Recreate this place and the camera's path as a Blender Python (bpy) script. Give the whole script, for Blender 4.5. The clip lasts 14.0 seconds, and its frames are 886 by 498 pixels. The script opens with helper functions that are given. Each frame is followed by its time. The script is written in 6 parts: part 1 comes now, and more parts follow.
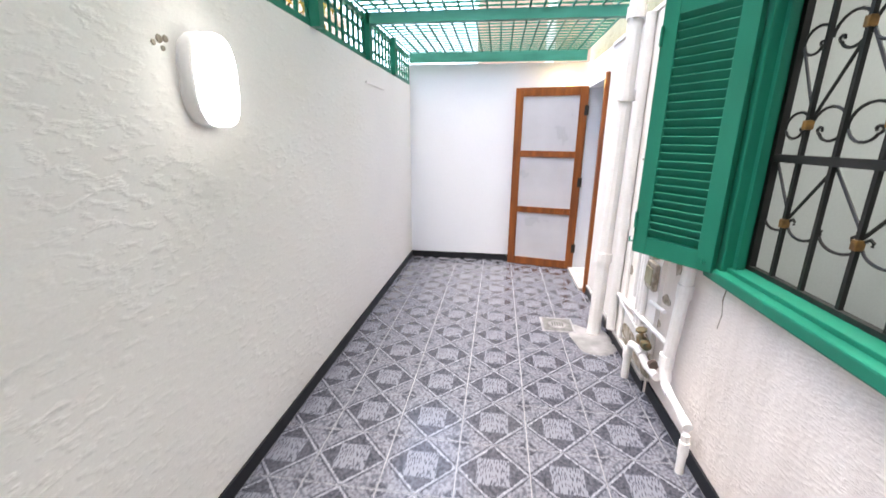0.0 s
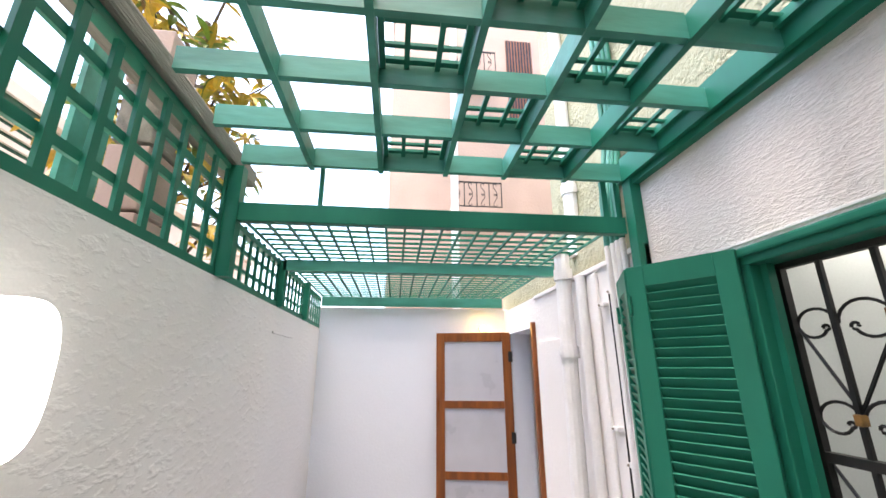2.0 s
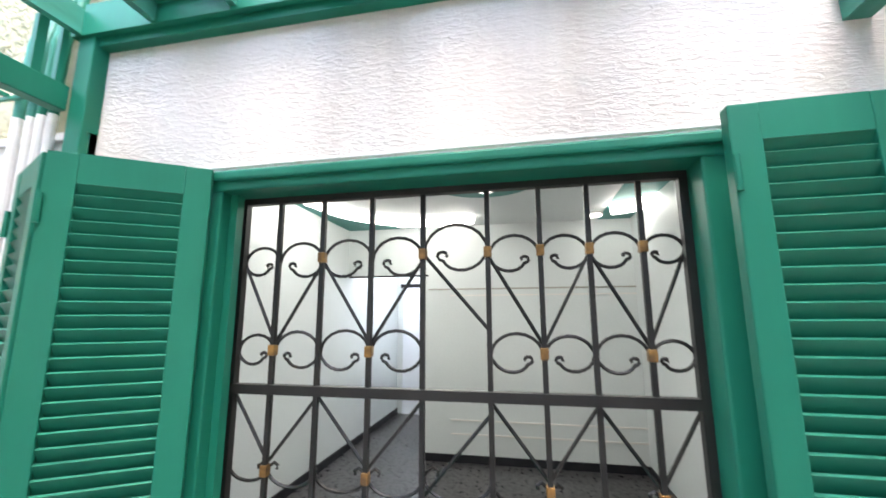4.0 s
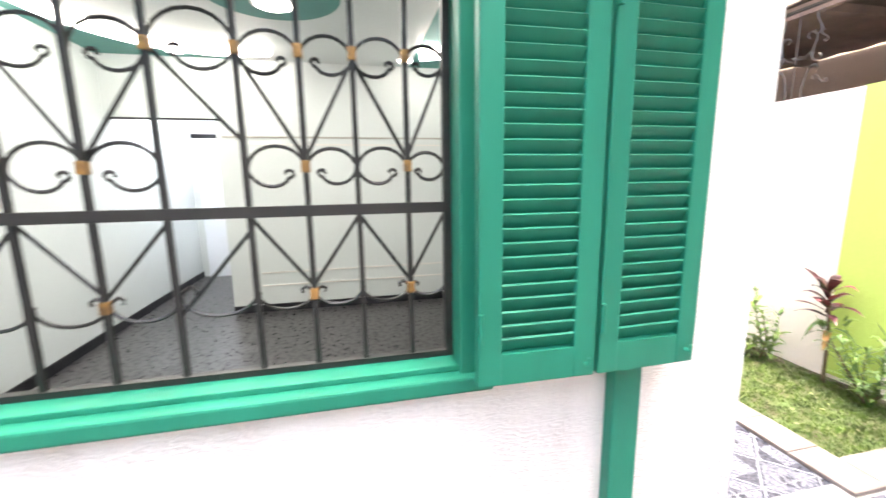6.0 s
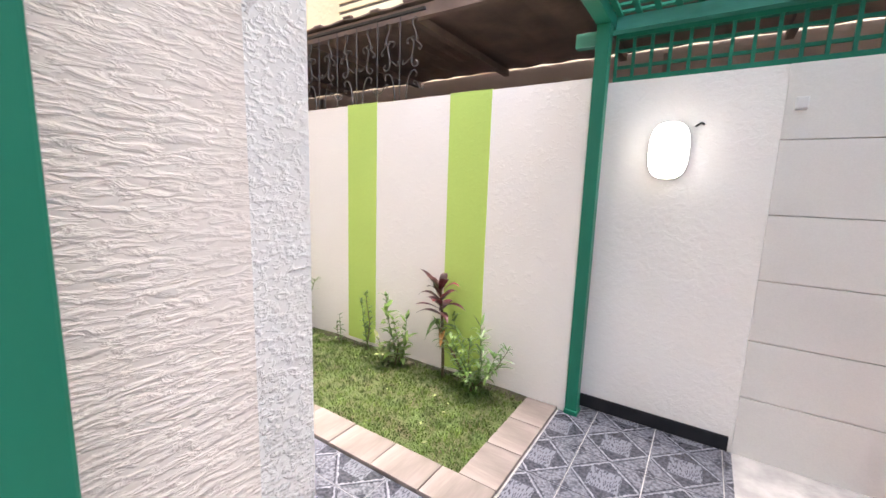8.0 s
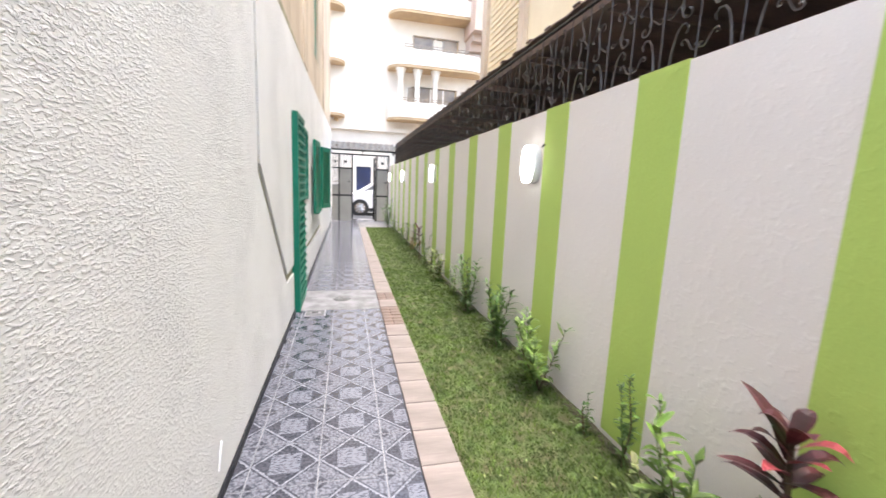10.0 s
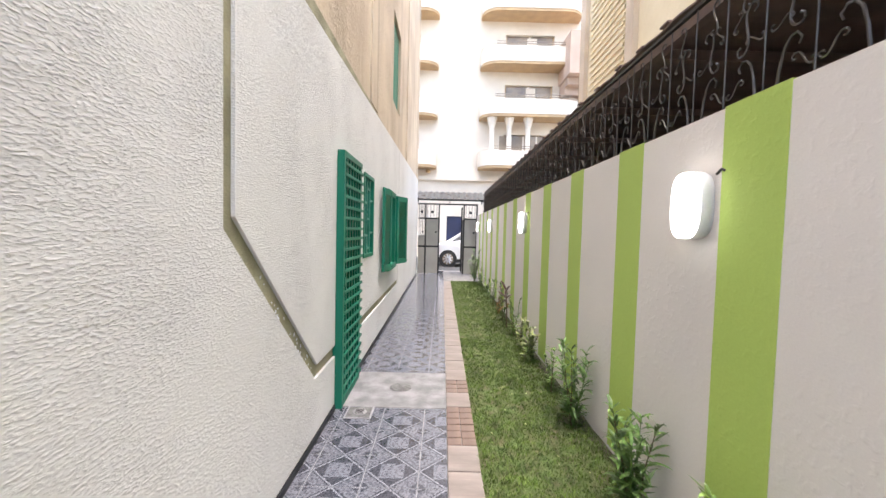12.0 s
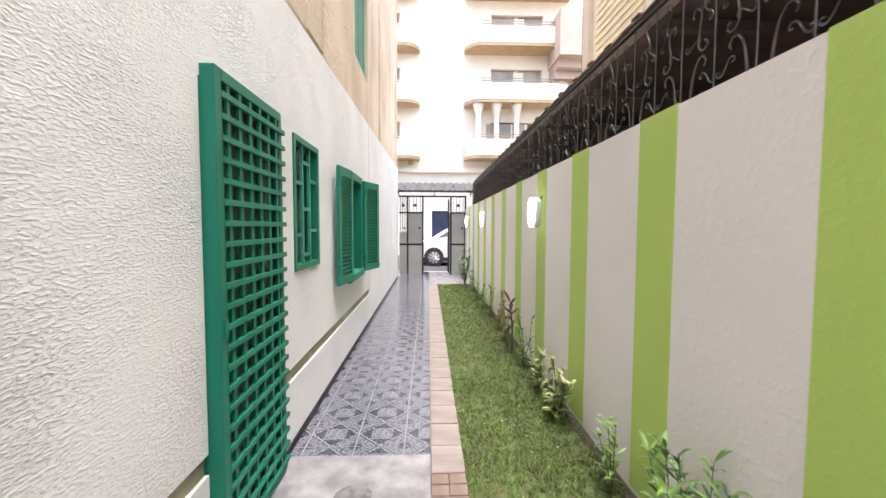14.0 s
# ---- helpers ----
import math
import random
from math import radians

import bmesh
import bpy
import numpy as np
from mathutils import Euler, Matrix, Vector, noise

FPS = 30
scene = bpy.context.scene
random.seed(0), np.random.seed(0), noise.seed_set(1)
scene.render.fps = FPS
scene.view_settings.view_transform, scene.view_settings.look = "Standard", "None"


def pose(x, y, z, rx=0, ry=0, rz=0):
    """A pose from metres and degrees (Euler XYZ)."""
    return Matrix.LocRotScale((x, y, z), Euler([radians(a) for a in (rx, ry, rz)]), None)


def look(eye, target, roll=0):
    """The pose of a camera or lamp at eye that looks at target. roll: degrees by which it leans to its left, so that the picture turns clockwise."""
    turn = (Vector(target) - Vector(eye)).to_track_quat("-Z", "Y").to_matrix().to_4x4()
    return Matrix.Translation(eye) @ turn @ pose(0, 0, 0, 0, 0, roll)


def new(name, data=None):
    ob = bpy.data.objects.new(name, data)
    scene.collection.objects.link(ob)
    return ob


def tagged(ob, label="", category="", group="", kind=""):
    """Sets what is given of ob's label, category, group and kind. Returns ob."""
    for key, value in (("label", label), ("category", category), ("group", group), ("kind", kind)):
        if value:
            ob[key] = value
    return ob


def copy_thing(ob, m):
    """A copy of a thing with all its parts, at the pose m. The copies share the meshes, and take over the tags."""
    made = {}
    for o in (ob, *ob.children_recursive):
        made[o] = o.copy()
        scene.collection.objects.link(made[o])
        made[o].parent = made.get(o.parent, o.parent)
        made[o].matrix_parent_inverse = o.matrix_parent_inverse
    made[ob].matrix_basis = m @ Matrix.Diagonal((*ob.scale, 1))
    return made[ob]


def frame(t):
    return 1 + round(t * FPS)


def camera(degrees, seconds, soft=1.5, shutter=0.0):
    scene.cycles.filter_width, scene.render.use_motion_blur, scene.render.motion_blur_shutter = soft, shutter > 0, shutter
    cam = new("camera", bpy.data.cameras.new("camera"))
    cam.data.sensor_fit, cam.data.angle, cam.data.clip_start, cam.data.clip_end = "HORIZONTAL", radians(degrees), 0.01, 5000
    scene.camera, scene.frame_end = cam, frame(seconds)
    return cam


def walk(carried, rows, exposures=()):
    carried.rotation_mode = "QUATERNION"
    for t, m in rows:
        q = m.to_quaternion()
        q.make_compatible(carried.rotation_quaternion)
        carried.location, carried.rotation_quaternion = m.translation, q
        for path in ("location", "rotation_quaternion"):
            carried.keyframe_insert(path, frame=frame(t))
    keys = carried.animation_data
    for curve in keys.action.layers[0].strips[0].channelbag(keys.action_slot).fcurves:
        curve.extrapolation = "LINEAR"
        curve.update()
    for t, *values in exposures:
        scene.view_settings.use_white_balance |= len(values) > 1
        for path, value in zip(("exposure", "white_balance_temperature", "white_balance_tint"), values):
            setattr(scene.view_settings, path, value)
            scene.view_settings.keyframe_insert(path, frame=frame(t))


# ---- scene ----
cam = camera(95.8, 14.0, shutter=0.25)
PATH = [
    (0, (0.197, 0.116, 1.468), (-0.058, 2.026, 0.933), 0.5),
    (0.5, (0.152, 0.309, 1.519), (0.016, 2.282, 1.223), 0.8),
    (1, (0.133, 0.423, 1.565), (0.07, 2.42, 1.477), 0.6),
    (1.5, (0.034, 0.555, 1.62), (0.116, 2.532, 1.906), -0.2),
    (2, (-0.064, 0.628, 1.67), (0.158, 2.535, 2.231), -0.2),
    (2.5, (-0.078, 0.694, 1.673), (0.44, 2.518, 2.307), 1.1),
    (3, (0.055, 0.821, 1.636), (1.337, 2.241, 2.22), 1.2),
    (3.5, (0.116, 0.911, 1.63), (1.849, 1.749, 2.171), 1.3),
    (3.7, (0.105, 0.935, 1.629), (1.949, 1.524, 2.13), 1.2),
    (5.9, (0.1, 0.825, 1.475), (2.046, 0.474, 1.152), -0.6),
    (6, (0.12, 0.771, 1.482), (2.043, 0.343, 1.14), -0.8),
    (6.2, (0.17, 0.641, 1.486), (2.044, 0.037, 1.134), -1.0),
    (6.5, (0.235, 0.492, 1.475), (1.92, -0.535, 1.152), 0.3),
    (6.8, (0.29, 0.349, 1.463), (1.69, -1.036, 1.127), 1.5),
    (7, (0.366, 0.256, 1.435), (1.542, -1.33, 1.128), 1.8),
    (7.2, (0.462, 0.162, 1.407), (1.43, -1.565, 1.127), 1.3),
    (9.3, (0.906, -0.671, 1.451), (2.511, -1.813, 1.103), 3.0),
    (9.5, (1.05, -0.838, 1.469), (2.752, -1.831, 1.129), 3.0),
    (10, (1.29, -1.054, 1.447), (3.209, -1.521, 1.134), 2.4),
    (10.5, (1.461, -1.209, 1.49), (3.432, -1.37, 1.191), 1.1),
    (11, (1.757, -1.257, 1.445), (3.737, -1.412, 1.217), 1.6),
    (11.5, (2.108, -1.261, 1.478), (4.095, -1.353, 1.267), 0.6),
    (12, (2.513, -1.362, 1.503), (4.511, -1.367, 1.412), 1.4),
    (12.5, (2.885, -1.379, 1.481), (4.883, -1.441, 1.416), 0.8),
    (13, (3.299, -1.324, 1.52), (5.292, -1.458, 1.434), 0.3),
    (13.5, (3.702, -1.393, 1.484), (5.695, -1.507, 1.358), -0.3),
    (14, (4.117, -1.415, 1.49), (6.113, -1.487, 1.38), 0.2),
]
EXPOSURE = [(0.0, 3.5, 6900, 11), (1.0, 3.25, 7150, 14), (2.0, 3.1, 7150, 14), (3.5, 3.48, 6800, 11), (5.8, 4.45, 7000, 12), (6.4, 4.3, 7200, 14), (7.0, 3.55, 7200, 15), (7.2, 3.5, 7200, 15), (9.3, 3.12, 6600, 10), (10.5, 2.9, 6750, 10), (13.0, 2.68, 6850, 11), (14.0, 2.88, 6800, 11)]
walk(cam, [(t, look(eye, target, roll)) for t, eye, target, roll in PATH], EXPOSURE)


# ---- world and sun ----
world = bpy.data.worlds.new("sky")
scene.world = world
world.use_nodes = True
_n, _l = world.node_tree.nodes, world.node_tree.links
_sky = _n.new("ShaderNodeTexSky")
_sky.sky_type = "NISHITA"
_sky.sun_disc = False
_sky.sun_elevation, _sky.sun_rotation = radians(82), radians(240)
_sky.air_density, _sky.dust_density, _sky.ozone_density = 1.0, 3.0, 1.0
_l.new(_sky.outputs[0], _n["Background"].inputs[0])
_n["Background"].inputs[1].default_value = 0.15
sun_data = bpy.data.lights.new("sun", "SUN")
sun_data.energy, sun_data.angle, sun_data.color = 0.55, radians(30), (1.0, 0.97, 0.93)
sun = new("sun", sun_data)
sun.matrix_world = look((-1.2, -0.7, 10.5), (0, 0, 0))


# ---- materials ----
def surface(name, col, col2=None, var=1.5, rough=0.6, bump=0.0, grain=60.0, metal=0.0, stretch=(1, 1, 1), turn=(0, 0, 0), spec=0.5, fleck=None, distance=0.01, soft=(0.35, 0.65)):
    """A procedural surface: two colours mixed by soft stains, fine grain, relief, uneven gloss."""
    m = bpy.data.materials.new(name)
    m.use_nodes = True
    n, l = m.node_tree.nodes, m.node_tree.links
    b = n["Principled BSDF"]
    tc, mp = n.new("ShaderNodeTexCoord"), n.new("ShaderNodeMapping")
    mp.inputs["Scale"].default_value, mp.inputs["Rotation"].default_value = stretch, turn
    l.new(tc.outputs["Object"], mp.inputs["Vector"])
    big, fine = n.new("ShaderNodeTexNoise"), n.new("ShaderNodeTexNoise")
    big.inputs["Scale"].default_value, big.inputs["Detail"].default_value = var, 6
    fine.inputs["Scale"].default_value, fine.inputs["Detail"].default_value = grain, 4
    for q in (big, fine):
        l.new(mp.outputs[0], q.inputs["Vector"])
    ramp = n.new("ShaderNodeValToRGB")
    ramp.color_ramp.elements[0].position, ramp.color_ramp.elements[1].position = soft
    c2 = col2 or tuple(c * 0.86 for c in col)
    ramp.color_ramp.elements[0].color, ramp.color_ramp.elements[1].color = (*c2, 1), (*col, 1)
    l.new(big.outputs[0], ramp.inputs[0])
    mix = n.new("ShaderNodeMix")
    mix.data_type, mix.blend_type = "RGBA", "MULTIPLY"
    mix.inputs[0].default_value = 0.35
    l.new(ramp.outputs[0], mix.inputs[6])
    l.new(fine.outputs[0], mix.inputs[7])
    bright = n.new("ShaderNodeMix")
    bright.data_type, bright.blend_type = "RGBA", "MIX"
    bright.inputs[0].default_value = 0.6
    l.new(mix.outputs[2], bright.inputs[6])
    l.new(ramp.outputs[0], bright.inputs[7])
    l.new(bright.outputs[2], b.inputs["Base Color"])
    rr = n.new("ShaderNodeMapRange")
    rr.inputs["To Min"].default_value, rr.inputs["To Max"].default_value = max(0.03, rough - 0.1), min(1, rough + 0.1)
    l.new(big.outputs[0], rr.inputs[0])
    l.new(rr.outputs[0], b.inputs["Roughness"])
    b.inputs["Metallic"].default_value = metal
    b.inputs["Specular IOR Level"].default_value = spec
    if bump:
        bp = n.new("ShaderNodeBump")
        bp.inputs["Strength"].default_value, bp.inputs["Distance"].default_value = bump, distance
        l.new(fine.outputs[0], bp.inputs["Height"])
        l.new(bp.outputs[0], b.inputs["Normal"])
    return m


def stucco(name, col, col2, scale, strength, distance, stretch=(1, 1, 1), turn=(0, 0, 0), cut=(0.42, 0.62), rough=0.75, warp=0.6, streak=0.0):
    """Trowelled or sprayed render: two scales of relief, faint stains."""
    m = surface(name, col, col2, var=0.8, rough=rough, grain=140)
    n, l = m.node_tree.nodes, m.node_tree.links
    tc, mp = n.new("ShaderNodeTexCoord"), n.new("ShaderNodeMapping")
    mp.inputs["Scale"].default_value, mp.inputs["Rotation"].default_value = stretch, turn
    l.new(tc.outputs["Object"], mp.inputs["Vector"])
    a, c = n.new("ShaderNodeTexNoise"), n.new("ShaderNodeTexNoise")
    a.inputs["Scale"].default_value, a.inputs["Detail"].default_value, a.inputs["Roughness"].default_value = scale, 3 if scale < 16 else 5, 0.5
    a.inputs["Distortion"].default_value = warp
    c.inputs["Scale"].default_value, c.inputs["Detail"].default_value = scale * 0.16, 3
    l.new(mp.outputs[0], a.inputs["Vector"])
    l.new(mp.outputs[0], c.inputs["Vector"])
    ramp = n.new("ShaderNodeMapRange")
    ramp.inputs["From Min"].default_value, ramp.inputs["From Max"].default_value = cut
    l.new(a.outputs[0], ramp.inputs[0])
    add = n.new("ShaderNodeMath")
    add.operation = "MULTIPLY_ADD"
    add.inputs[1].default_value = 1.4
    l.new(c.outputs[0], add.inputs[0])
    l.new(ramp.outputs[0], add.inputs[2])
    bp = n.new("ShaderNodeBump")
    bp.inputs["Strength"].default_value, bp.inputs["Distance"].default_value = strength, distance
    l.new(add.outputs[0], bp.inputs["Height"])
    patch, worn = n.new("ShaderNodeTexNoise"), n.new("ShaderNodeMapRange")
    patch.inputs["Scale"].default_value, patch.inputs["Detail"].default_value = 1.7, 4
    worn.inputs["From Min"].default_value, worn.inputs["From Max"].default_value = 0.36, 0.64
    worn.inputs["To Min"].default_value, worn.inputs["To Max"].default_value = strength * 0.4, strength * 1.35
    l.new(tc.outputs["Object"], patch.inputs["Vector"])
    l.new(patch.outputs[0], worn.inputs[0])
    l.new(worn.outputs[0], bp.inputs["Strength"])
    b = n["Principled BSDF"]
    l.new(bp.outputs[0], b.inputs["Normal"])
    if streak:
        run, drip, fade, mix = n.new("ShaderNodeMapping"), n.new("ShaderNodeTexNoise"), n.new("ShaderNodeMapRange"), n.new("ShaderNodeMix")
        run.inputs["Scale"].default_value = (1, 1, 0.14)
        drip.inputs["Scale"].default_value, drip.inputs["Detail"].default_value = 3.2, 7
        fade.inputs["From Min"].default_value, fade.inputs["From Max"].default_value = 0.5, 0.74
        fade.inputs["To Max"].default_value = streak
        mix.data_type = "RGBA"
        mix.inputs[7].default_value = (col[0] * 0.52, col[1] * 0.49, col[2] * 0.46, 1)
        l.new(tc.outputs["Object"], run.inputs["Vector"])
        l.new(run.outputs[0], drip.inputs["Vector"])
        l.new(drip.outputs[0], fade.inputs[0])
        l.new(fade.outputs[0], mix.inputs[0])
        l.new(b.inputs["Base Color"].links[0].from_socket, mix.inputs[6])
        l.new(mix.outputs[2], b.inputs["Base Color"])
    return m


def tile_material():
    """Glazed grey floor tile: a dark diamond with a mosaic square, light bands, pale corners that meet as diamonds."""
    m = bpy.data.materials.new("patterned_tile")
    m.use_nodes = True
    n, l = m.node_tree.nodes, m.node_tree.links
    b = n["Principled BSDF"]

    def math_node(op, a, c=None):
        q = n.new("ShaderNodeMath")
        q.operation = op
        for i, v in enumerate((a, c)):
            if v is None:
                continue
            if isinstance(v, (int, float)):
                q.inputs[i].default_value = v
            else:
                l.new(v, q.inputs[i])
        return q.outputs[0]

    def blend(f, a, c):
        q = n.new("ShaderNodeMix")
        q.data_type = "RGBA"
        l.new(f, q.inputs[0])
        for i, v in ((6, a), (7, c)):
            if isinstance(v, tuple):
                q.inputs[i].default_value = (*v, 1)
            else:
                l.new(v, q.inputs[i])
        return q.outputs[2]
    tc, sep = n.new("ShaderNodeTexCoord"), n.new("ShaderNodeSeparateXYZ")
    l.new(tc.outputs["Object"], sep.inputs[0])
    u, v = math_node("ABSOLUTE", sep.outputs[0]), math_node("ABSOLUTE", sep.outputs[1])
    d = math_node("MULTIPLY", math_node("ADD", u, v), 3.0)
    mx = math_node("MULTIPLY", math_node("MAXIMUM", u, v), 3.0)
    fine, mid = n.new("ShaderNodeTexNoise"), n.new("ShaderNodeTexVoronoi")
    fine.inputs["Scale"].default_value, fine.inputs["Detail"].default_value = 70, 6
    mid.inputs["Scale"].default_value = 78
    info, addv = n.new("ShaderNodeObjectInfo"), n.new("ShaderNodeVectorMath")
    addv.operation = "ADD"
    l.new(tc.outputs["Object"], addv.inputs[0])
    comb = n.new("ShaderNodeCombineXYZ")
    l.new(math_node("MULTIPLY", info.outputs["Random"], 40.0), comb.inputs[2])
    l.new(comb.outputs[0], addv.inputs[1])
    l.new(addv.outputs[0], fine.inputs["Vector"])
    stroke = n.new("ShaderNodeMapping")
    stroke.inputs["Scale"].default_value, stroke.inputs["Rotation"].default_value = (2.0, 0.45, 1), (0, 0, 0.15)
    l.new(tc.outputs["Object"], stroke.inputs["Vector"])
    l.new(stroke.outputs[0], mid.inputs["Vector"])
    speck = n.new("ShaderNodeMapRange")
    speck.inputs["From Min"].default_value, speck.inputs["From Max"].default_value = 0.38, 0.62
    l.new(fine.outputs[0], speck.inputs[0])
    sp = speck.outputs[0]
    dark = blend(sp, (0.026, 0.028, 0.037), (0.066, 0.07, 0.09))
    light = blend(sp, (0.12, 0.125, 0.155), (0.25, 0.258, 0.30))
    pale = blend(sp, (0.06, 0.063, 0.08), (0.165, 0.172, 0.205))
    mosaic = blend(math_node("GREATER_THAN", mid.outputs["Distance"], 0.40), (0.045, 0.048, 0.064), (0.15, 0.157, 0.19))
    wob = math_node("MULTIPLY", math_node("SUBTRACT", fine.outputs[0], 0.5), 0.07)
    dd, mm = math_node("ADD", d, wob), math_node("ADD", mx, wob)
    c = blend(math_node("LESS_THAN", mm, 0.225), dark, mosaic)
    c = blend(math_node("GREATER_THAN", dd, 0.46), c, light)
    c = blend(math_node("GREATER_THAN", dd, 0.505), c, dark)
    c = blend(math_node("GREATER_THAN", dd, 0.545), c, pale)
    c = blend(math_node("GREATER_THAN", dd, 0.83), c, dark)
    c = blend(math_node("GREATER_THAN", mm, 0.475), c, pale)
    l.new(c, b.inputs["Base Color"])
    rr = n.new("ShaderNodeMapRange")
    rr.inputs["To Min"].default_value, rr.inputs["To Max"].default_value = 0.07, 0.22
    b.inputs["Specular IOR Level"].default_value = 0.5
    l.new(fine.outputs[0], rr.inputs[0])
    l.new(rr.outputs[0], b.inputs["Roughness"])
    bp = n.new("ShaderNodeBump")
    bp.inputs["Strength"].default_value, bp.inputs["Distance"].default_value = 0.12, 0.002
    l.new(fine.outputs[0], bp.inputs["Height"])
    l.new(bp.outputs[0], b.inputs["Normal"])
    return m


def glow(name, col, strength):
    m = bpy.data.materials.new(name)
    m.use_nodes = True
    b = m.node_tree.nodes["Principled BSDF"]
    b.inputs["Base Color"].default_value = (0.8, 0.8, 0.8, 1)
    b.inputs["Emission Color"].default_value = (*col, 1)
    b.inputs["Emission Strength"].default_value = strength
    return m


def leafy(name, col, col2, rough=0.45):
    """Leaves: colour varies from leaf to leaf, a little light passes through."""
    m = surface(name, col, col2, var=9, rough=rough, grain=80, bump=0.2, distance=0.002)
    n, l = m.node_tree.nodes, m.node_tree.links
    b = n["Principled BSDF"]
    geo, hsv = n.new("ShaderNodeNewGeometry"), n.new("ShaderNodeHueSaturation")
    mr = n.new("ShaderNodeMapRange")
    mr.inputs["To Min"].default_value, mr.inputs["To Max"].default_value = 0.65, 1.5
    l.new(geo.outputs["Random Per Island"], mr.inputs[0])
    src = b.inputs["Base Color"].links[0].from_socket
    l.new(src, hsv.inputs["Color"])
    l.new(mr.outputs[0], hsv.inputs["Value"])
    l.new(hsv.outputs[0], b.inputs["Base Color"])
    b.inputs["Subsurface Weight"].default_value = 0.15
    b.inputs["Subsurface Radius"].default_value = (0.01, 0.02, 0.005)
    b.inputs["Subsurface Scale"].default_value = 0.02
    return m


WHITE_GOB = stucco("trowelled_white_render", (0.90, 0.875, 0.845), (0.84, 0.815, 0.785), 22, 0.25, 0.012, stretch=(1, 0.75, 1.6), turn=(0.5, 0, 0), cut=(0.5, 0.8), warp=0.15)
WHITE_RIPPLE = stucco("rippled_white_render", (0.82, 0.76, 0.72), (0.75, 0.69, 0.65), 62, 0.45, 0.006, stretch=(1, 0.5, 1.7), cut=(0.42, 0.68), streak=0.6)
WHITE_SPRAY = stucco("sprayed_white_render", (0.80, 0.795, 0.79), (0.73, 0.725, 0.72), 78, 0.8, 0.0065, stretch=(0.7, 1, 1.5), turn=(0, 0.1, 0), cut=(0.46, 0.74), warp=0.35)
WHITE_FLAT = stucco("white_painted_plaster", (0.87, 0.89, 0.95), (0.83, 0.855, 0.92), 40, 0.12, 0.004)
CREAM_RENDER = stucco("cream_wall_paint", (0.86, 0.83, 0.80), (0.80, 0.765, 0.735), 30, 0.28, 0.005)
PALE_WALL = stucco("pale_grey_pink_paint", (0.82, 0.775, 0.735), (0.76, 0.715, 0.68), 28, 0.2, 0.006, cut=(0.5, 0.75))
LIME_PAINT = stucco("lime_green_wall_paint", (0.47, 0.63, 0.15), (0.42, 0.57, 0.13), 28, 0.16, 0.006, cut=(0.5, 0.75))
BLOCK_PAINT = stucco("grey_board_marked_wall", (0.72, 0.70, 0.67), (0.65, 0.63, 0.605), 18, 0.2, 0.004)
GROOVE = surface("olive_grey_cement_band", (0.40, 0.375, 0.25), (0.25, 0.235, 0.15), var=5, rough=0.8, bump=0.5, grain=70)
GREEN = surface("green_gloss_paint", (0.009, 0.19, 0.120), (0.007, 0.15, 0.094), var=3, rough=0.45, bump=0.15, grain=30, stretch=(1, 1, 0.2), distance=0.003, spec=0.28)
GREEN_OLD = surface("weathered_green_paint", (0.05, 0.31, 0.24), (0.014, 0.16, 0.105), var=5, rough=0.5, bump=0.35, grain=40, stretch=(0.25, 1, 1), distance=0.004)
BLACK_IRON = surface("black_iron_paint", (0.006, 0.0055, 0.0055), (0.012, 0.011, 0.010), var=8, rough=0.5, bump=0.2, grain=90, distance=0.002)
SCROLL_IRON = surface("dusty_black_iron", (0.03, 0.026, 0.026), (0.075, 0.068, 0.066), var=12, rough=0.34, metal=0.1, bump=0.2, grain=90, distance=0.002)
GOLD = surface("worn_gold_paint", (0.38, 0.20, 0.06), (0.16, 0.09, 0.04), var=30, rough=0.4, metal=0.5)
TILE = tile_material()
GROUT = surface("pale_grout", (0.28, 0.283, 0.305), (0.15, 0.153, 0.17), var=6, rough=0.8, bump=0.3)
BLACK_TILE = surface("black_skirting_tile", (0.011, 0.012, 0.016), (0.02, 0.02, 0.024), var=6, rough=0.45, spec=0.25)
CEMENT = surface("grey_cement_screed", (0.26, 0.257, 0.268), (0.13, 0.129, 0.136), var=6, rough=0.75, bump=0.5, grain=40, distance=0.006, soft=(0.36, 0.66))
SOIL_CEMENT = surface("dirty_dark_cement", (0.15, 0.15, 0.15), (0.07, 0.07, 0.072), var=20, rough=0.8, bump=0.6, grain=60)
WHITE_CEMENT = surface("white_cement", (0.50, 0.49, 0.485), (0.32, 0.31, 0.31), var=7, rough=0.75, bump=0.4, grain=40)
KERB = surface("pink_beige_kerb_tile", (0.265, 0.226, 0.21), (0.165, 0.136, 0.124), var=7, rough=0.5, bump=0.3, grain=55, stretch=(1.6, 0.25, 1), distance=0.003)
KERB_RED = surface("brown_brick_tile", (0.20, 0.138, 0.112), (0.125, 0.085, 0.07), var=7, rough=0.55, bump=0.3, grain=50)
RED_TILE = surface("terracotta_floor_tile", (0.28, 0.10, 0.065), (0.22, 0.08, 0.05), var=4, rough=0.4)
SOIL = surface("damp_soil", (0.05, 0.045, 0.022), (0.03, 0.026, 0.014), var=8, rough=0.95, bump=0.9, grain=45, distance=0.02)
TURF = surface("turf_mat", (0.07, 0.112, 0.025), (0.075, 0.072, 0.028), var=7, rough=0.9, bump=1.0, grain=70, distance=0.02)
GRASS = leafy("grass_blades", (0.115, 0.18, 0.03), (0.055, 0.095, 0.02), rough=0.7)
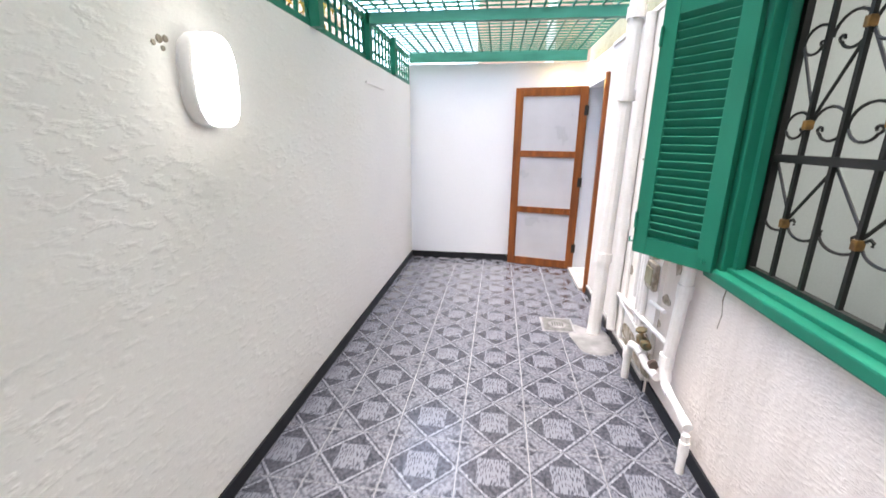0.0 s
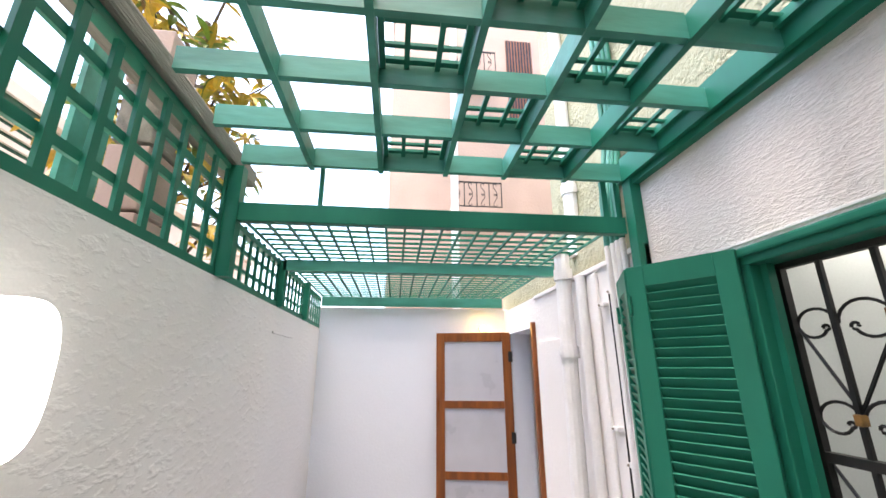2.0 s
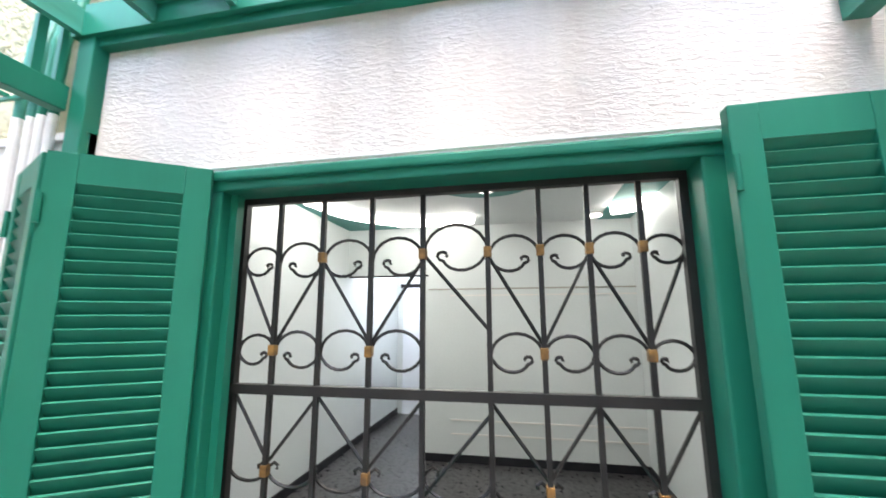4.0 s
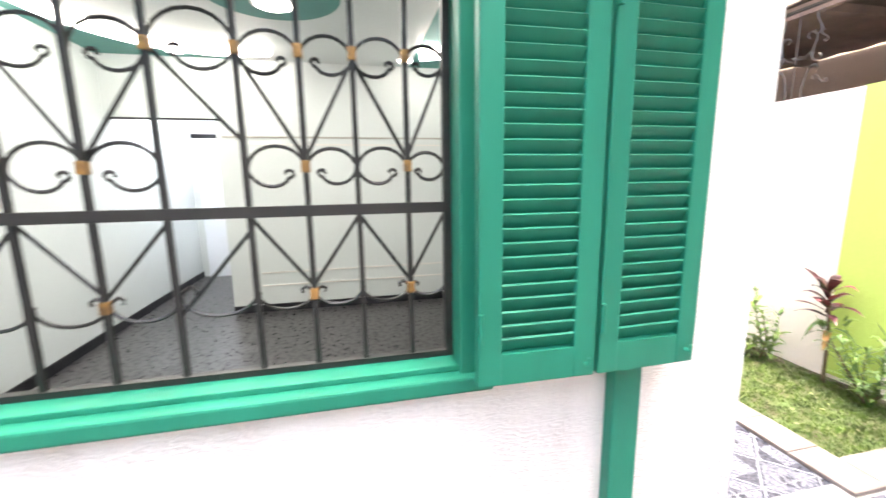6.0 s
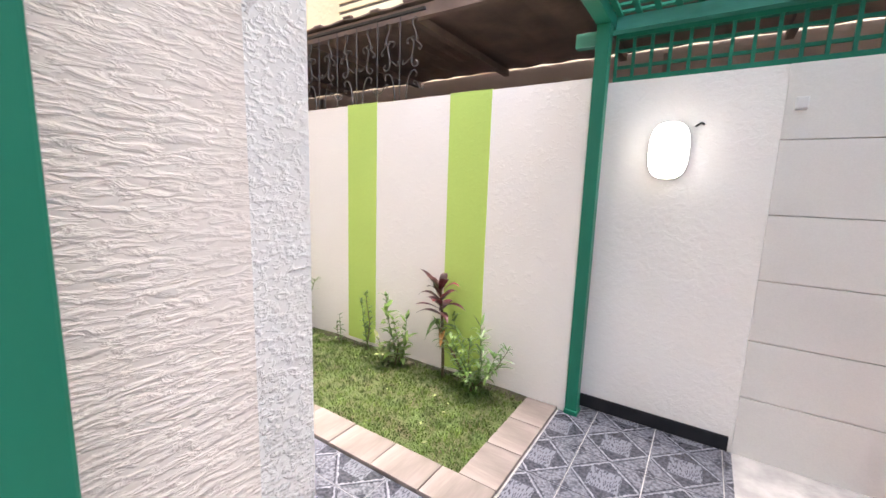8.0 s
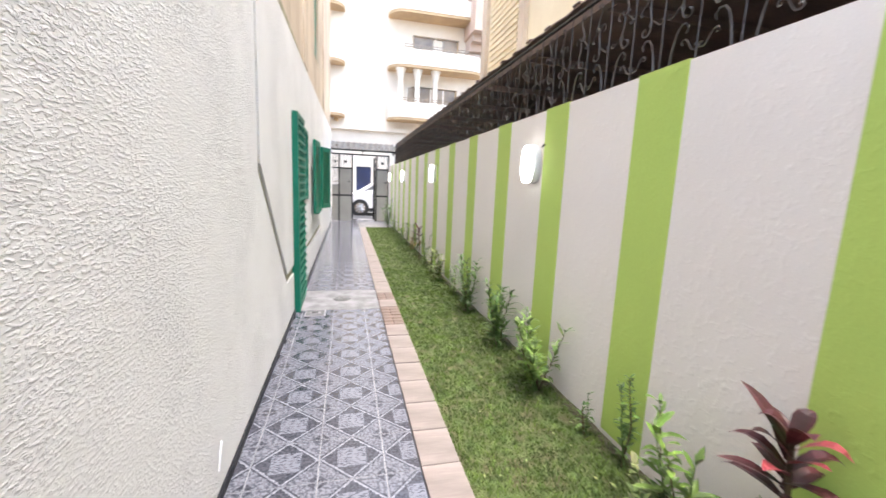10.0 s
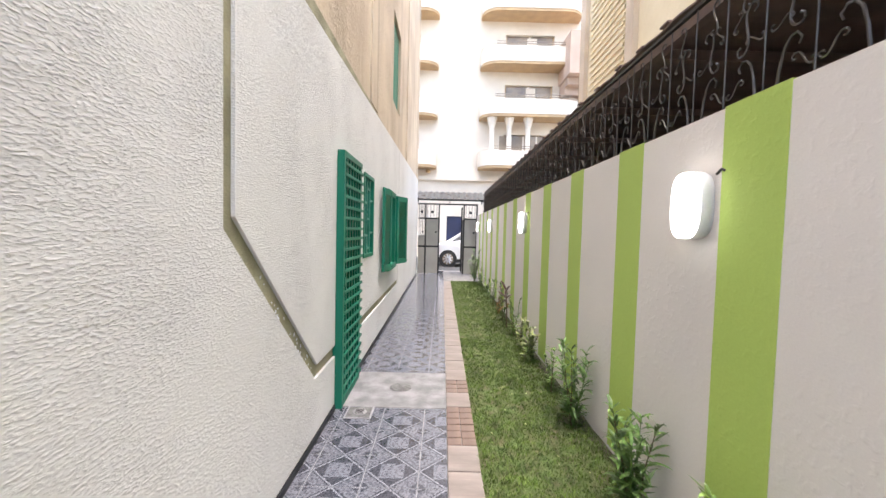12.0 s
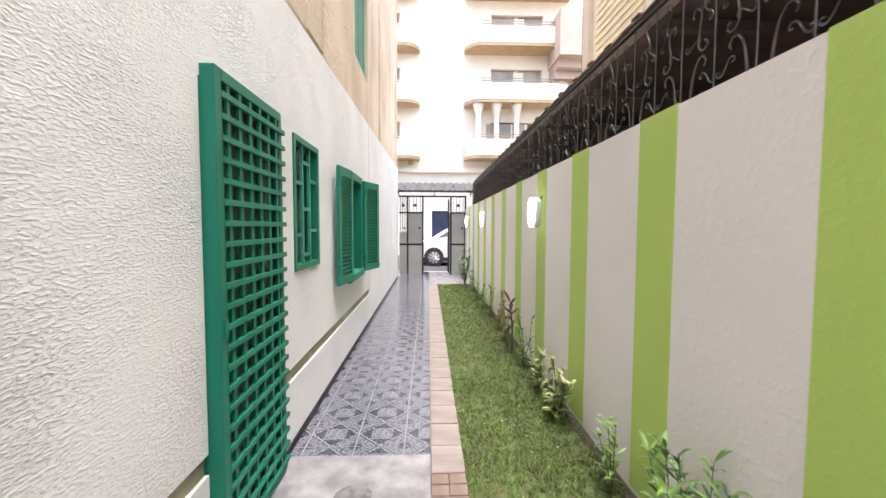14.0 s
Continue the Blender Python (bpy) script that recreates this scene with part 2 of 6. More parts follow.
PVC = surface("white_pvc_pipe", (0.86, 0.84, 0.83), (0.78, 0.76, 0.745), var=6, rough=0.35, bump=0.1)
BRASS = surface("corroded_brass_valve", (0.33, 0.20, 0.09), (0.12, 0.14, 0.09), var=30, rough=0.5, metal=0.6, bump=0.4)
STAIN = surface("damp_patch", (0.52, 0.47, 0.40), (0.20, 0.16, 0.11), var=22, rough=0.85, bump=0.6, grain=50)
PINE = surface("varnished_orange_pine", (0.30, 0.088, 0.017), (0.17, 0.046, 0.010), var=7, rough=0.32, bump=0.2, grain=35, stretch=(3, 3, 0.25), distance=0.002)
FROST = surface("frosted_lilac_glass", (0.56, 0.56, 0.60), (0.50, 0.50, 0.54), var=3, rough=0.3, bump=0.15, grain=160, distance=0.001)
LAMP_GLOW = glow("lit_lamp_glass", (1.0, 0.99, 0.97), 1.15)
WARM_GLOW = glow("warm_bulb", (1.0, 0.62, 0.18), 8.0)
LED = glow("led_strip", (1.0, 0.98, 0.94), 1.0)
WHITE_PLASTIC = surface("white_plastic", (0.74, 0.74, 0.74), (0.68, 0.68, 0.68), rough=0.4)
ROOF_SHEET = surface("dark_brown_roof_sheet", (0.205, 0.14, 0.118), (0.12, 0.082, 0.07), var=3, rough=0.65, bump=0.4, grain=25, distance=0.004)
PINK_WALL = stucco("dusty_pink_wall", (0.50, 0.37, 0.32), (0.40, 0.29, 0.25), 25, 0.3, 0.006)
BEIGE_UP = stucco("beige_facade_render", (0.70, 0.59, 0.45), (0.52, 0.42, 0.31), 20, 0.45, 0.012, streak=0.7)
OLIVE_UP = stucco("pale_olive_facade_render", (0.44, 0.43, 0.28), (0.33, 0.32, 0.21), 30, 0.8, 0.012, streak=0.5)
PEACH = stucco("peach_facade_render", (0.52, 0.38, 0.30), (0.44, 0.32, 0.25), 20, 0.2, 0.01)
YELLOW = stucco("pale_yellow_facade_render", (0.84, 0.74, 0.52), (0.74, 0.63, 0.42), 14, 0.25, 0.012)
FACADE_WHITE = stucco("white_facade_render", (0.75, 0.67, 0.565), (0.67, 0.59, 0.49), 8, 0.2, 0.01)
FACADE_OCHRE = surface("ochre_balcony_soffit", (0.52, 0.36, 0.20), (0.44, 0.30, 0.17), var=2, rough=0.8)
PALE_GLASS = surface("dusty_window_glass", (0.34, 0.27, 0.20), (0.18, 0.14, 0.11), var=1.2, rough=0.2)
# near-black green: the pane's shade is put into its colour
DEEP_GREEN = surface("deep_green_shade", (0.004, 0.03, 0.018), (0.003, 0.022, 0.014), var=3, rough=0.25)
DARK_GLASS = surface("dark_window_glass", (0.14, 0.13, 0.12), (0.07, 0.065, 0.06), var=2, rough=0.12)
# dark green that carries the shade behind lattice, slats and pane
SHADE_GREEN = surface("shade_green_fill", (0.006, 0.085, 0.048), (0.005, 0.06, 0.035), var=4, rough=0.5)
GATE_PANEL = surface("grey_beige_gate_sheet", (0.40, 0.385, 0.34), (0.34, 0.325, 0.29), var=2, rough=0.5, bump=0.1)
CAR_PAINT = surface("white_car_paint", (0.82, 0.82, 0.83), (0.79, 0.79, 0.80), var=1, rough=0.18)
TYRE = surface("black_tyre_rubber", (0.02, 0.02, 0.021), (0.03, 0.03, 0.03), var=8, rough=0.8)
ALLOY = surface("silver_alloy", (0.62, 0.62, 0.63), (0.52, 0.52, 0.53), var=4, rough=0.3, metal=0.7)
BLUE_SHOP = surface("dark_blue_shop_sheet", (0.02, 0.03, 0.085), (0.015, 0.02, 0.05), var=1, rough=0.5)
ASPHALT = surface("street_asphalt", (0.06, 0.06, 0.062), (0.04, 0.04, 0.042), var=2, rough=0.9, bump=0.5, grain=80)
PAVING = surface("dusty_paving", (0.42, 0.40, 0.36), (0.33, 0.31, 0.28), var=1.5, rough=0.85, bump=0.4)
TEAL = surface("teal_ceiling_paint", (0.08, 0.30, 0.27), (0.07, 0.26, 0.235), var=1, rough=0.6)
ROOM_WHITE = surface("white_room_paint", (0.70, 0.73, 0.73), (0.65, 0.68, 0.68), var=1, rough=0.45)
ROOM_FLOOR = surface("dark_mosaic_floor", (0.085, 0.08, 0.083), (0.03, 0.028, 0.03), var=20, rough=0.3, soft=(0.46, 0.54))
TIMBER = surface("grey_old_timber", (0.25, 0.24, 0.20), (0.15, 0.145, 0.12), var=6, rough=0.9, bump=0.7, grain=40, stretch=(3, 0.3, 3))
BARK = surface("brown_stem", (0.14, 0.10, 0.06), (0.09, 0.065, 0.04), var=20, rough=0.8, bump=0.4)
LEAF = leafy("mid_green_leaves", (0.125, 0.215, 0.05), (0.065, 0.135, 0.03))
LEAF_LIGHT = leafy("yellow_green_leaves", (0.18, 0.28, 0.055), (0.10, 0.185, 0.035))
LEAF_PALE = leafy("variegated_pale_leaves", (0.33, 0.34, 0.15), (0.12, 0.19, 0.05))
LEAF_RED = leafy("dark_red_leaves", (0.115, 0.02, 0.028), (0.045, 0.02, 0.02))
LEAF_PINK = leafy("pink_young_leaves", (0.40, 0.06, 0.075), (0.22, 0.04, 0.05))
LEAF_DRY = leafy("dry_orange_leaves", (0.40, 0.20, 0.05), (0.26, 0.16, 0.05))
LEAF_YELLOW = leafy("yellowing_leaves", (0.62, 0.40, 0.04), (0.30, 0.25, 0.035))


# ---- building helpers ----
def bx(bm, x0, x1, y0, y1, z0, z1, bevel=0.0):
    """Adds a box, its edges bevelled where asked."""
    made = bmesh.ops.create_cube(bm, size=1)["verts"]
    for v in made:
        v.co = Vector(((x0 + x1) / 2 + v.co.x * (x1 - x0), (y0 + y1) / 2 + v.co.y * (y1 - y0), (z0 + z1) / 2 + v.co.z * (z1 - z0)))
    if bevel:
        edges = list({e for v in made for e in v.link_edges})
        bmesh.ops.bevel(bm, geom=edges, offset=bevel, segments=2, affect="EDGES", profile=0.6)
    return made


def box(*a, bevel=0.0):
    bm = bmesh.new()
    bx(bm, *a, bevel=bevel)
    return bm


def tube(bm, pts, r, n=6, r_end=None):
    """Adds a tube along points, tapered to r_end."""
    pts = [Vector(p) for p in pts]
    rings = []
    for i, p in enumerate(pts):
        d = (pts[min(i + 1, len(pts) - 1)] - pts[max(i - 1, 0)]).normalized()
        side = d.cross(Vector((0, 0, 1)) if abs(d.z) < 0.95 else Vector((0, 1, 0))).normalized()
        up = side.cross(d)
        rad = r if r_end is None else r + (r_end - r) * i / max(1, len(pts) - 1)
        rings.append([bm.verts.new(p + rad * (math.cos(k * math.tau / n) * side + math.sin(k * math.tau / n) * up)) for k in range(n)])
    for a, c in zip(rings, rings[1:]):
        for k in range(n):
            bm.faces.new((a[k], a[(k + 1) % n], c[(k + 1) % n], c[k]))
    bm.faces.new(rings[0][::-1])
    bm.faces.new(rings[-1])
    return bm


def lathe(bm, profile, n=24, m=None):
    """Adds a body turned round z from (radius, height) pairs, then moved by m."""
    m = m or Matrix()
    rings = [[bm.verts.new(m @ Vector((r * math.cos(k * math.tau / n), r * math.sin(k * math.tau / n), z))) for k in range(n)] for r, z in profile]
    for a, c in zip(rings, rings[1:]):
        for k in range(n):
            bm.faces.new((a[k], a[(k + 1) % n], c[(k + 1) % n], c[k]))
    bm.faces.new(rings[0][::-1])
    bm.faces.new(rings[-1])
    return bm


def s_scroll(cx, cz, length, lean, curl, side, y=-0.01, n=22):
    """Points of an S-shaped bar whose two ends roll up, about (cx, cz); lean in degrees from the upright."""
    half = []
    for sgn in (1, -1):
        x = z = 0.0
        run = []
        for i in range(n // 2):
            t = (i + 0.5) / (n // 2)
            th = radians(90 - lean) + side * curl * t ** 2.4
            step = sgn * length / n
            x, z = x + step * math.cos(th), z + step * math.sin(th)
            run.append((cx + x, y, cz + z))
        half.append(run)
    return half[1][::-1] + [(cx, y, cz)] + half[0]


def part(name, bm, material, parent=None, label="", smooth=False):
    """Links a bmesh as one mesh object, under a thing or a part if given."""
    bmesh.ops.recalc_face_normals(bm, faces=bm.faces)
    me = bpy.data.meshes.new(name)
    bm.to_mesh(me)
    bm.free()
    me.materials.append(material)
    if smooth:
        for f in me.polygons:
            f.use_smooth = True
    ob = new(name, me)
    if parent is not None:
        ob.parent = parent
    if label:
        tagged(ob, label)
    return ob


def again(name, ob, parent, m):
    """Another piece on the mesh of ob, at m under parent."""
    q = new(name, ob.data)
    q.parent = parent
    q.matrix_basis = m
    return q


def thing(name, label, category, m=None, group="", kind=""):
    e = new(name)
    e.empty_display_size = 0.1
    if m is not None:
        e.matrix_basis = m
    return tagged(e, label, category, group, kind)


def wall_x(bm, x0, x1, y0, y1, z0, z1, holes=()):
    """A wall that runs along x, with openings (xa, xb, za, zb)."""
    xs = sorted({x0, x1, *(h[0] for h in holes), *(h[1] for h in holes)})
    zs = sorted({z0, z1, *(h[2] for h in holes), *(h[3] for h in holes)})
    for a, b in zip(xs, xs[1:]):
        for c, d in zip(zs, zs[1:]):
            if not any(h[0] <= a and b <= h[1] and h[2] <= c and d <= h[3] for h in holes):
                bx(bm, a, b, y0, y1, c, d)
    return bm


def wall_y(bm, x0, x1, y0, y1, z0, z1, holes=()):
    """A wall that runs along y, with openings (ya, yb, za, zb)."""
    ys = sorted({y0, y1, *(h[0] for h in holes), *(h[1] for h in holes)})
    zs = sorted({z0, z1, *(h[2] for h in holes), *(h[3] for h in holes)})
    for a, b in zip(ys, ys[1:]):
        for c, d in zip(zs, zs[1:]):
            if not any(h[0] <= a and b <= h[1] and h[2] <= c and d <= h[3] for h in holes):
                bx(bm, x0, x1, a, b, c, d)
    return bm


def structure(name, bm, material, label, category="wall"):
    return tagged(part(name, bm, material), label, category, kind="structure")


# ---- large structure ----
WEST, NORTH, EAST, SOUTH, HOUSE_S = -0.855, 4.98, 1.145, -2.55, -0.5
RECESS = -2.70  # face of the wall under the corner lattice roof
GATE_X = 16.5
SERVICE = 1.12  # face of the wall with the pipes

ground = structure("ground", box(-300, 300, -300, 300, -0.4, -0.06), PAVING, "dusty pale ground round the buildings", "ground")
road = structure("road", box(17.6, 25.5, -60, 60, -0.06, -0.03), ASPHALT, "grey asphalt street beyond the gate", "road")
floor_patio = structure("floor_patio", box(WEST, EAST, HOUSE_S, NORTH, -0.06, -0.0015), GROUT, "grouted bed of the patterned patio tiles", "floor")
floor_corner = structure("floor_corner", box(-2.4, 1.386, -2.75, HOUSE_S, -0.06, -0.006), WHITE_CEMENT, "pale cement floor at the patio corner", "floor")
floor_path = structure("floor_path", box(1.386, GATE_X + 0.9, -1.43, HOUSE_S, -0.06, -0.0015), GROUT, "grouted bed of the side passage tiles", "floor")

wall_west = structure("wall_west", box(WEST - 0.2, WEST, -0.7, NORTH, -0.05, 2.05), WHITE_GOB, "white boundary wall with rough trowelled render")
wall_west_end = structure("wall_west_end", box(-2.6, -2.4, -2.9, -0.7, -0.05, 2.05), WHITE_GOB, "white rendered wall closing the patio corner")
wall_west_return = structure("wall_west_return", box(-2.4, WEST - 0.2, -0.7, -0.5, -0.05, 2.05), WHITE_GOB, "short white rendered return wall")
wall_north = structure("wall_north", box(WEST - 0.2, 1.5, NORTH, NORTH + 0.18, -0.05, 2.27), WHITE_FLAT, "smooth bluish-white painted end wall")

bm = wall_y(bmesh.new(), EAST, EAST + 0.1, HOUSE_S + 0.1, 2.36, -0.05, 2.66, [(0.47, 1.86, 0.94, 2.02)])
wall_house_west = structure("wall_house_west", bm, WHITE_RIPPLE, "white rough-rendered house wall round the barred window")
bm = wall_y(bmesh.new(), SERVICE, 1.44, 2.36, NORTH, -0.05, 2.24, [(4.03, 4.74, 0.0, 2.0)])
wall_house_service = structure("wall_house_service", bm, CREAM_RENDER, "uneven white plaster wall behind the drain pipes")

holes = [(5.77, 6.50, 0.0, 2.09), (6.87, 7.48, 1.18, 2.12), (8.46, 9.27, 0.93, 2.06)]
grooves = [(5.2, 5.77, 0.45, 0.54), (6.5, 10.3, 0.45, 0.54)]
bm = wall_x(bmesh.new(), EAST + 0.24, 16.1, HOUSE_S + 0.02, HOUSE_S + 0.2, -0.05, 3.0, holes)
wall_house_core = structure("wall_house_core", bm, GROOVE, "olive-grey cement backing of the grooved house wall")


def house_skin():
    """The sprayed white coat of the passage wall, split by the decorative groove."""
    y0, y1 = HOUSE_S, HOUSE_S + 0.018

    def slab(pts):
        bm = bmesh.new()
        front = [bm.verts.new((x, y0, z)) for x, z in pts]
        back = [bm.verts.new((x, y1, z)) for x, z in pts]
        bm.faces.new(front)
        bm.faces.new(back[::-1])
        for i in range(len(pts)):
            j = (i + 1) % len(pts)
            bm.faces.new((front[i], front[j], back[j], back[i]))
        return bm

    def top(x):
        return 2.72 + 0.03 * x
    w = 0.09
    pieces = [
        # before the groove, under its slope, to the lattice door
        [(EAST + 0.24, -0.05), (5.77, -0.05), (5.77, 0.45), (5.26, 0.45), (4.09, 1.49), (4.09, top(4.09)), (EAST + 0.24, top(EAST))],
        # over the slope, up to the lattice door and over it
        [(4.18, 1.54), (5.30, 0.54), (5.77, 0.54), (5.77, 2.09), (6.50, 2.09), (6.50, 0.54), (6.87, 0.54), (6.87, 2.12), (7.48, 2.12), (7.48, 0.54),
         (8.46, 0.54), (8.46, 2.06), (9.27, 2.06), (9.27, 0.54), (10.3, 0.54), (10.3, 2.9), (10.3, top(10.3)), (4.18, top(4.18))],
        [(6.87, 0.54), (7.48, 0.54), (7.48, 1.18), (6.87, 1.18)],
        [(8.46, 0.54), (9.27, 0.54), (9.27, 0.93), (8.46, 0.93)],
        [(6.5, -0.05), (16.1, -0.05), (16.1, 0.45), (6.5, 0.45)],
        [(10.34, 0.45), (16.1, 0.45), (16.1, top(16.1)), (10.34, top(10.34))],
    ]
    root = thing("wall_house_passage", "sprayed white render with a cement groove line", "wall", kind="structure")
    for p in pieces:
        part("render_coat", slab(p), WHITE_SPRAY, root)
    return root


house_skin()
coat = structure("wall_house_corner", box(EAST, EAST + 0.24, HOUSE_S, HOUSE_S + 0.1, -0.05, 2.66), WHITE_SPRAY, "white rendered corner of the house")

# the house above, and its inside
bm = wall_x(bmesh.new(), EAST + 0.05, 16.1, HOUSE_S + 0.03, HOUSE_S + 0.3, 3.0, 9.5, [(9.4, 10.5, 3.7, 5.2)])
wall_upper_south = structure("wall_upper_south", bm, BEIGE_UP, "stained beige rendered upper storeys of the house")
for x, w in ((7.3, 0.45), (11.9, 0.35), (15.7, 0.3)):
    structure("trim", box(x, x + w, HOUSE_S + 0.006, HOUSE_S + 0.03, 3.0, 9.5), BEIGE_UP, "raised beige pilaster strip on the upper wall", "trim")
wall_upper_west = structure("wall_upper_west", wall_y(bmesh.new(), EAST + 0.06, EAST + 0.3, HOUSE_S + 0.3, 3.62, 2.66, 9.5), OLIVE_UP, "rough pale olive rendered upper wall")
structure("wall_step", box(EAST + 0.015, EAST + 0.28, 2.36, NORTH + 0.18, 2.24, 2.66), OLIVE_UP, "rough olive rendered wall strip over the service wall")
wall_back = structure("wall_back", box(15.86, 16.1, HOUSE_S + 0.2, 3.62, 0, 9.5), BEIGE_UP, "beige rendered end wall of the house")
structure("wall_upper_north", box(EAST + 0.3, 15.86, 3.42, 3.62, 2.66, 9.5), OLIVE_UP, "rough pale olive rendered rear wall of the house")
roof_house = structure("roof_house", box(EAST + 0.06, 16.1, HOUSE_S, 3.62, 9.5, 9.8), BEIGE_UP, "flat house roof slab", "roof")

room_floor = structure("floor_room", box(EAST + 0.1, 9.0, -0.3, 3.2, 0.0, 0.1), ROOM_FLOOR, "dark mosaic-patterned room floor", "floor")
room_ceiling = structure("ceiling_room", box(EAST + 0.1, 9.0, -0.3, 3.2, 2.72, 2.85), ROOM_WHITE, "white plaster room ceiling", "ceiling")
structure("wall_room_far", box(4.6, 4.75, -0.3, 2.05, 0.1, 2.72), ROOM_WHITE, "plain white painted room wall")
structure("wall_room_lintel", box(4.6, 4.75, 2.05, 3.0, 2.1, 2.72), ROOM_WHITE, "white wall over the passage opening")
structure("wall_room_left", box(EAST + 0.1, 9.0, 3.0, 3.2, 0.1, 2.72), ROOM_WHITE, "plain white painted side wall of the room")
structure("wall_room_right", box(EAST + 0.1, 4.6, -0.3, -0.22, 0.1, 2.72), ROOM_WHITE, "white painted wall of the room by the passage")
structure("wall_room_hall", box(4.75, 9.0, 1.9, 2.05, 0.1, 2.72), ROOM_WHITE, "white painted hall wall")
structure("wall_room_end", box(6.6, 6.8, 2.05, 3.0, 0.1, 2.72), ROOM_WHITE, "white wall closing the hall")
for a in ((4.585, 4.6, -0.22, 2.05, 0.1, 0.18), (EAST + 0.1, 8.4, 2.985, 3.0, 0.1, 0.18), (EAST + 0.1, 4.58, -0.22, -0.205, 0.1, 0.18)):
    structure("baseboard", box(*a), BLACK_TILE, "black skirting in the room", "baseboard")
for z in (0.38, 0.52, 1.85):
    structure("trim", box(4.59, 4.6, -0.22, 1.75, z, z + 0.012), PALE_WALL, "faint ledge line on the white room wall", "trim")
structure("trim", box(4.585, 4.6, 2.0, 2.98, 2.08, 2.1), BLACK_TILE, "dark line over the hall opening", "trim")
structure("trim", box(4.588, 4.6, -0.22, 2.0, 1.92, 1.935), GATE_PANEL, "thin grey line on the white room wall", "trim")

# teal ceiling with a white disc and curved light coves
tagged(part("ceiling_panel", box(EAST + 0.1, 4.6, 1.75, 3.0, 2.66, 2.72), TEAL), "teal painted dropped ceiling panel", "ceiling panel", kind="structure")
tagged(part("ceiling_panel", box(EAST + 0.1, 4.6, 0.12, 1.75, 2.66, 2.72), ROOM_WHITE), "white painted dropped ceiling panel", "ceiling panel", kind="structure")
tagged(part("ceiling_panel", box(EAST + 0.1, 4.6, -0.22, 0.12, 2.66, 2.72), TEAL), "teal ceiling strip beside the light cove", "ceiling panel", kind="structure")
tagged(part("ceiling_panel", lathe(bmesh.new(), [(0.93, 0), (0.93, 0.03)], 48, pose(3.2, 1.75, 2.63)), ROOM_WHITE), "round white recess in the teal ceiling", "ceiling panel", kind="structure")
tagged(part("ceiling_panel", lathe(bmesh.new(), [(0.42, 0), (0.42, 0.02)], 40, pose(2.95, 1.2, 2.61)), TEAL), "small round teal ceiling panel", "ceiling panel", kind="structure")


def led_cove(cx, cy, r, a0, a1):
    e = thing("ceiling_light", "curved white light cove set in the ceiling", "ceiling light", pose(cx, cy, 2.63))
    pts = [(r * math.cos(radians(a)), r * math.sin(radians(a)), 0) for a in range(a0, a1 + 1, 6)]
    part("diffuser", tube(bmesh.new(), pts, 0.07, 8), LED, e)
    part("mount", tube(bmesh.new(), [(x, y, 0.05) for x, y, z in pts], 0.04, 6), WHITE_PLASTIC, e)


led_cove(3.2, 1.75, 0.95, -20, 124)
led_cove(3.3, 0.35, 0.75, 262, 340)
for x, y in ((3.05, 1.2), (3.35, 2.8), (4.35, 2.25), (4.3, 0.2), (5.6, 2.55)):
    e = thing("downlight", "small round white downlight in the ceiling", "downlight", pose(x, y, 2.59 if x < 3.2 else 2.638 if x < 5 else 2.698), "room downlights")
    k = 1.6 if x < 3.2 else 1.0
    part("rim", lathe(bmesh.new(), [(0.085 * k, 0.0), (0.085 * k, 0.022)], 20), WHITE_PLASTIC, e)
    part("lens", lathe(bmesh.new(), [(0.07 * k, -0.006), (0.07 * k, 0.0)], 20), LED, e)
room_lamp = bpy.data.lights.new("room_ceiling_light", "AREA")
room_lamp.energy, room_lamp.size, room_lamp.color = 2.3, 1.2, (0.96, 1.0, 0.98)
lamp_ob = new("room_ceiling_light", room_lamp)
lamp_ob.matrix_world = look((2.7, 1.4, 2.58), (2.7, 1.4, 0))
# unseen bluish point lamp, added to brighten the hall
hall_fill = bpy.data.lights.new("hall_fill_light", "POINT")
hall_fill.energy, hall_fill.shadow_soft_size, hall_fill.color = 3.6, 0.1, (0.84, 0.9, 1.0)
new("hall_fill_light", hall_fill).matrix_world = pose(5.6, 2.5, 2.5)

e = thing("door_1", "closed white panelled door at the hall end", "door", pose(6.6, 2.1, 0.1), kind="structure")
part("leaf", box(-0.04, 0, 0, 0.8, 0, 2.0, bevel=0.004), WHITE_FLAT, e)
part("frame", box(-0.06, -0.04, -0.04, 0.84, 2.0, 2.06), BLACK_TILE, e)
part("door_handle", tube(bmesh.new(), [(-0.07, 0.08, 1.0), (-0.07, 0.2, 1.0)], 0.01), BLACK_IRON, e)

# skirting tiles
for a in ((WEST, WEST + 0.012, -0.68, NORTH, 0.0, 0.075), (WEST + 0.012, 0.9, NORTH - 0.012, NORTH, 0.0, 0.075), (EAST - 0.012, EAST, HOUSE_S, 2.36, 0.0, 0.075),
          (SERVICE - 0.012, SERVICE, 2.36, 4.0, 0.0, 0.075), (0.38, 1.25, RECESS, RECESS + 0.014, 0.0, 0.085), (EAST, 5.76, HOUSE_S - 0.012, HOUSE_S, 0.0, 0.048), (6.56, 16.1, HOUSE_S - 0.012, HOUSE_S, 0.0, 0.048)):
    structure("baseboard", box(*a, bevel=0.002), BLACK_TILE, "black glazed skirting tiles along the wall foot", "baseboard")

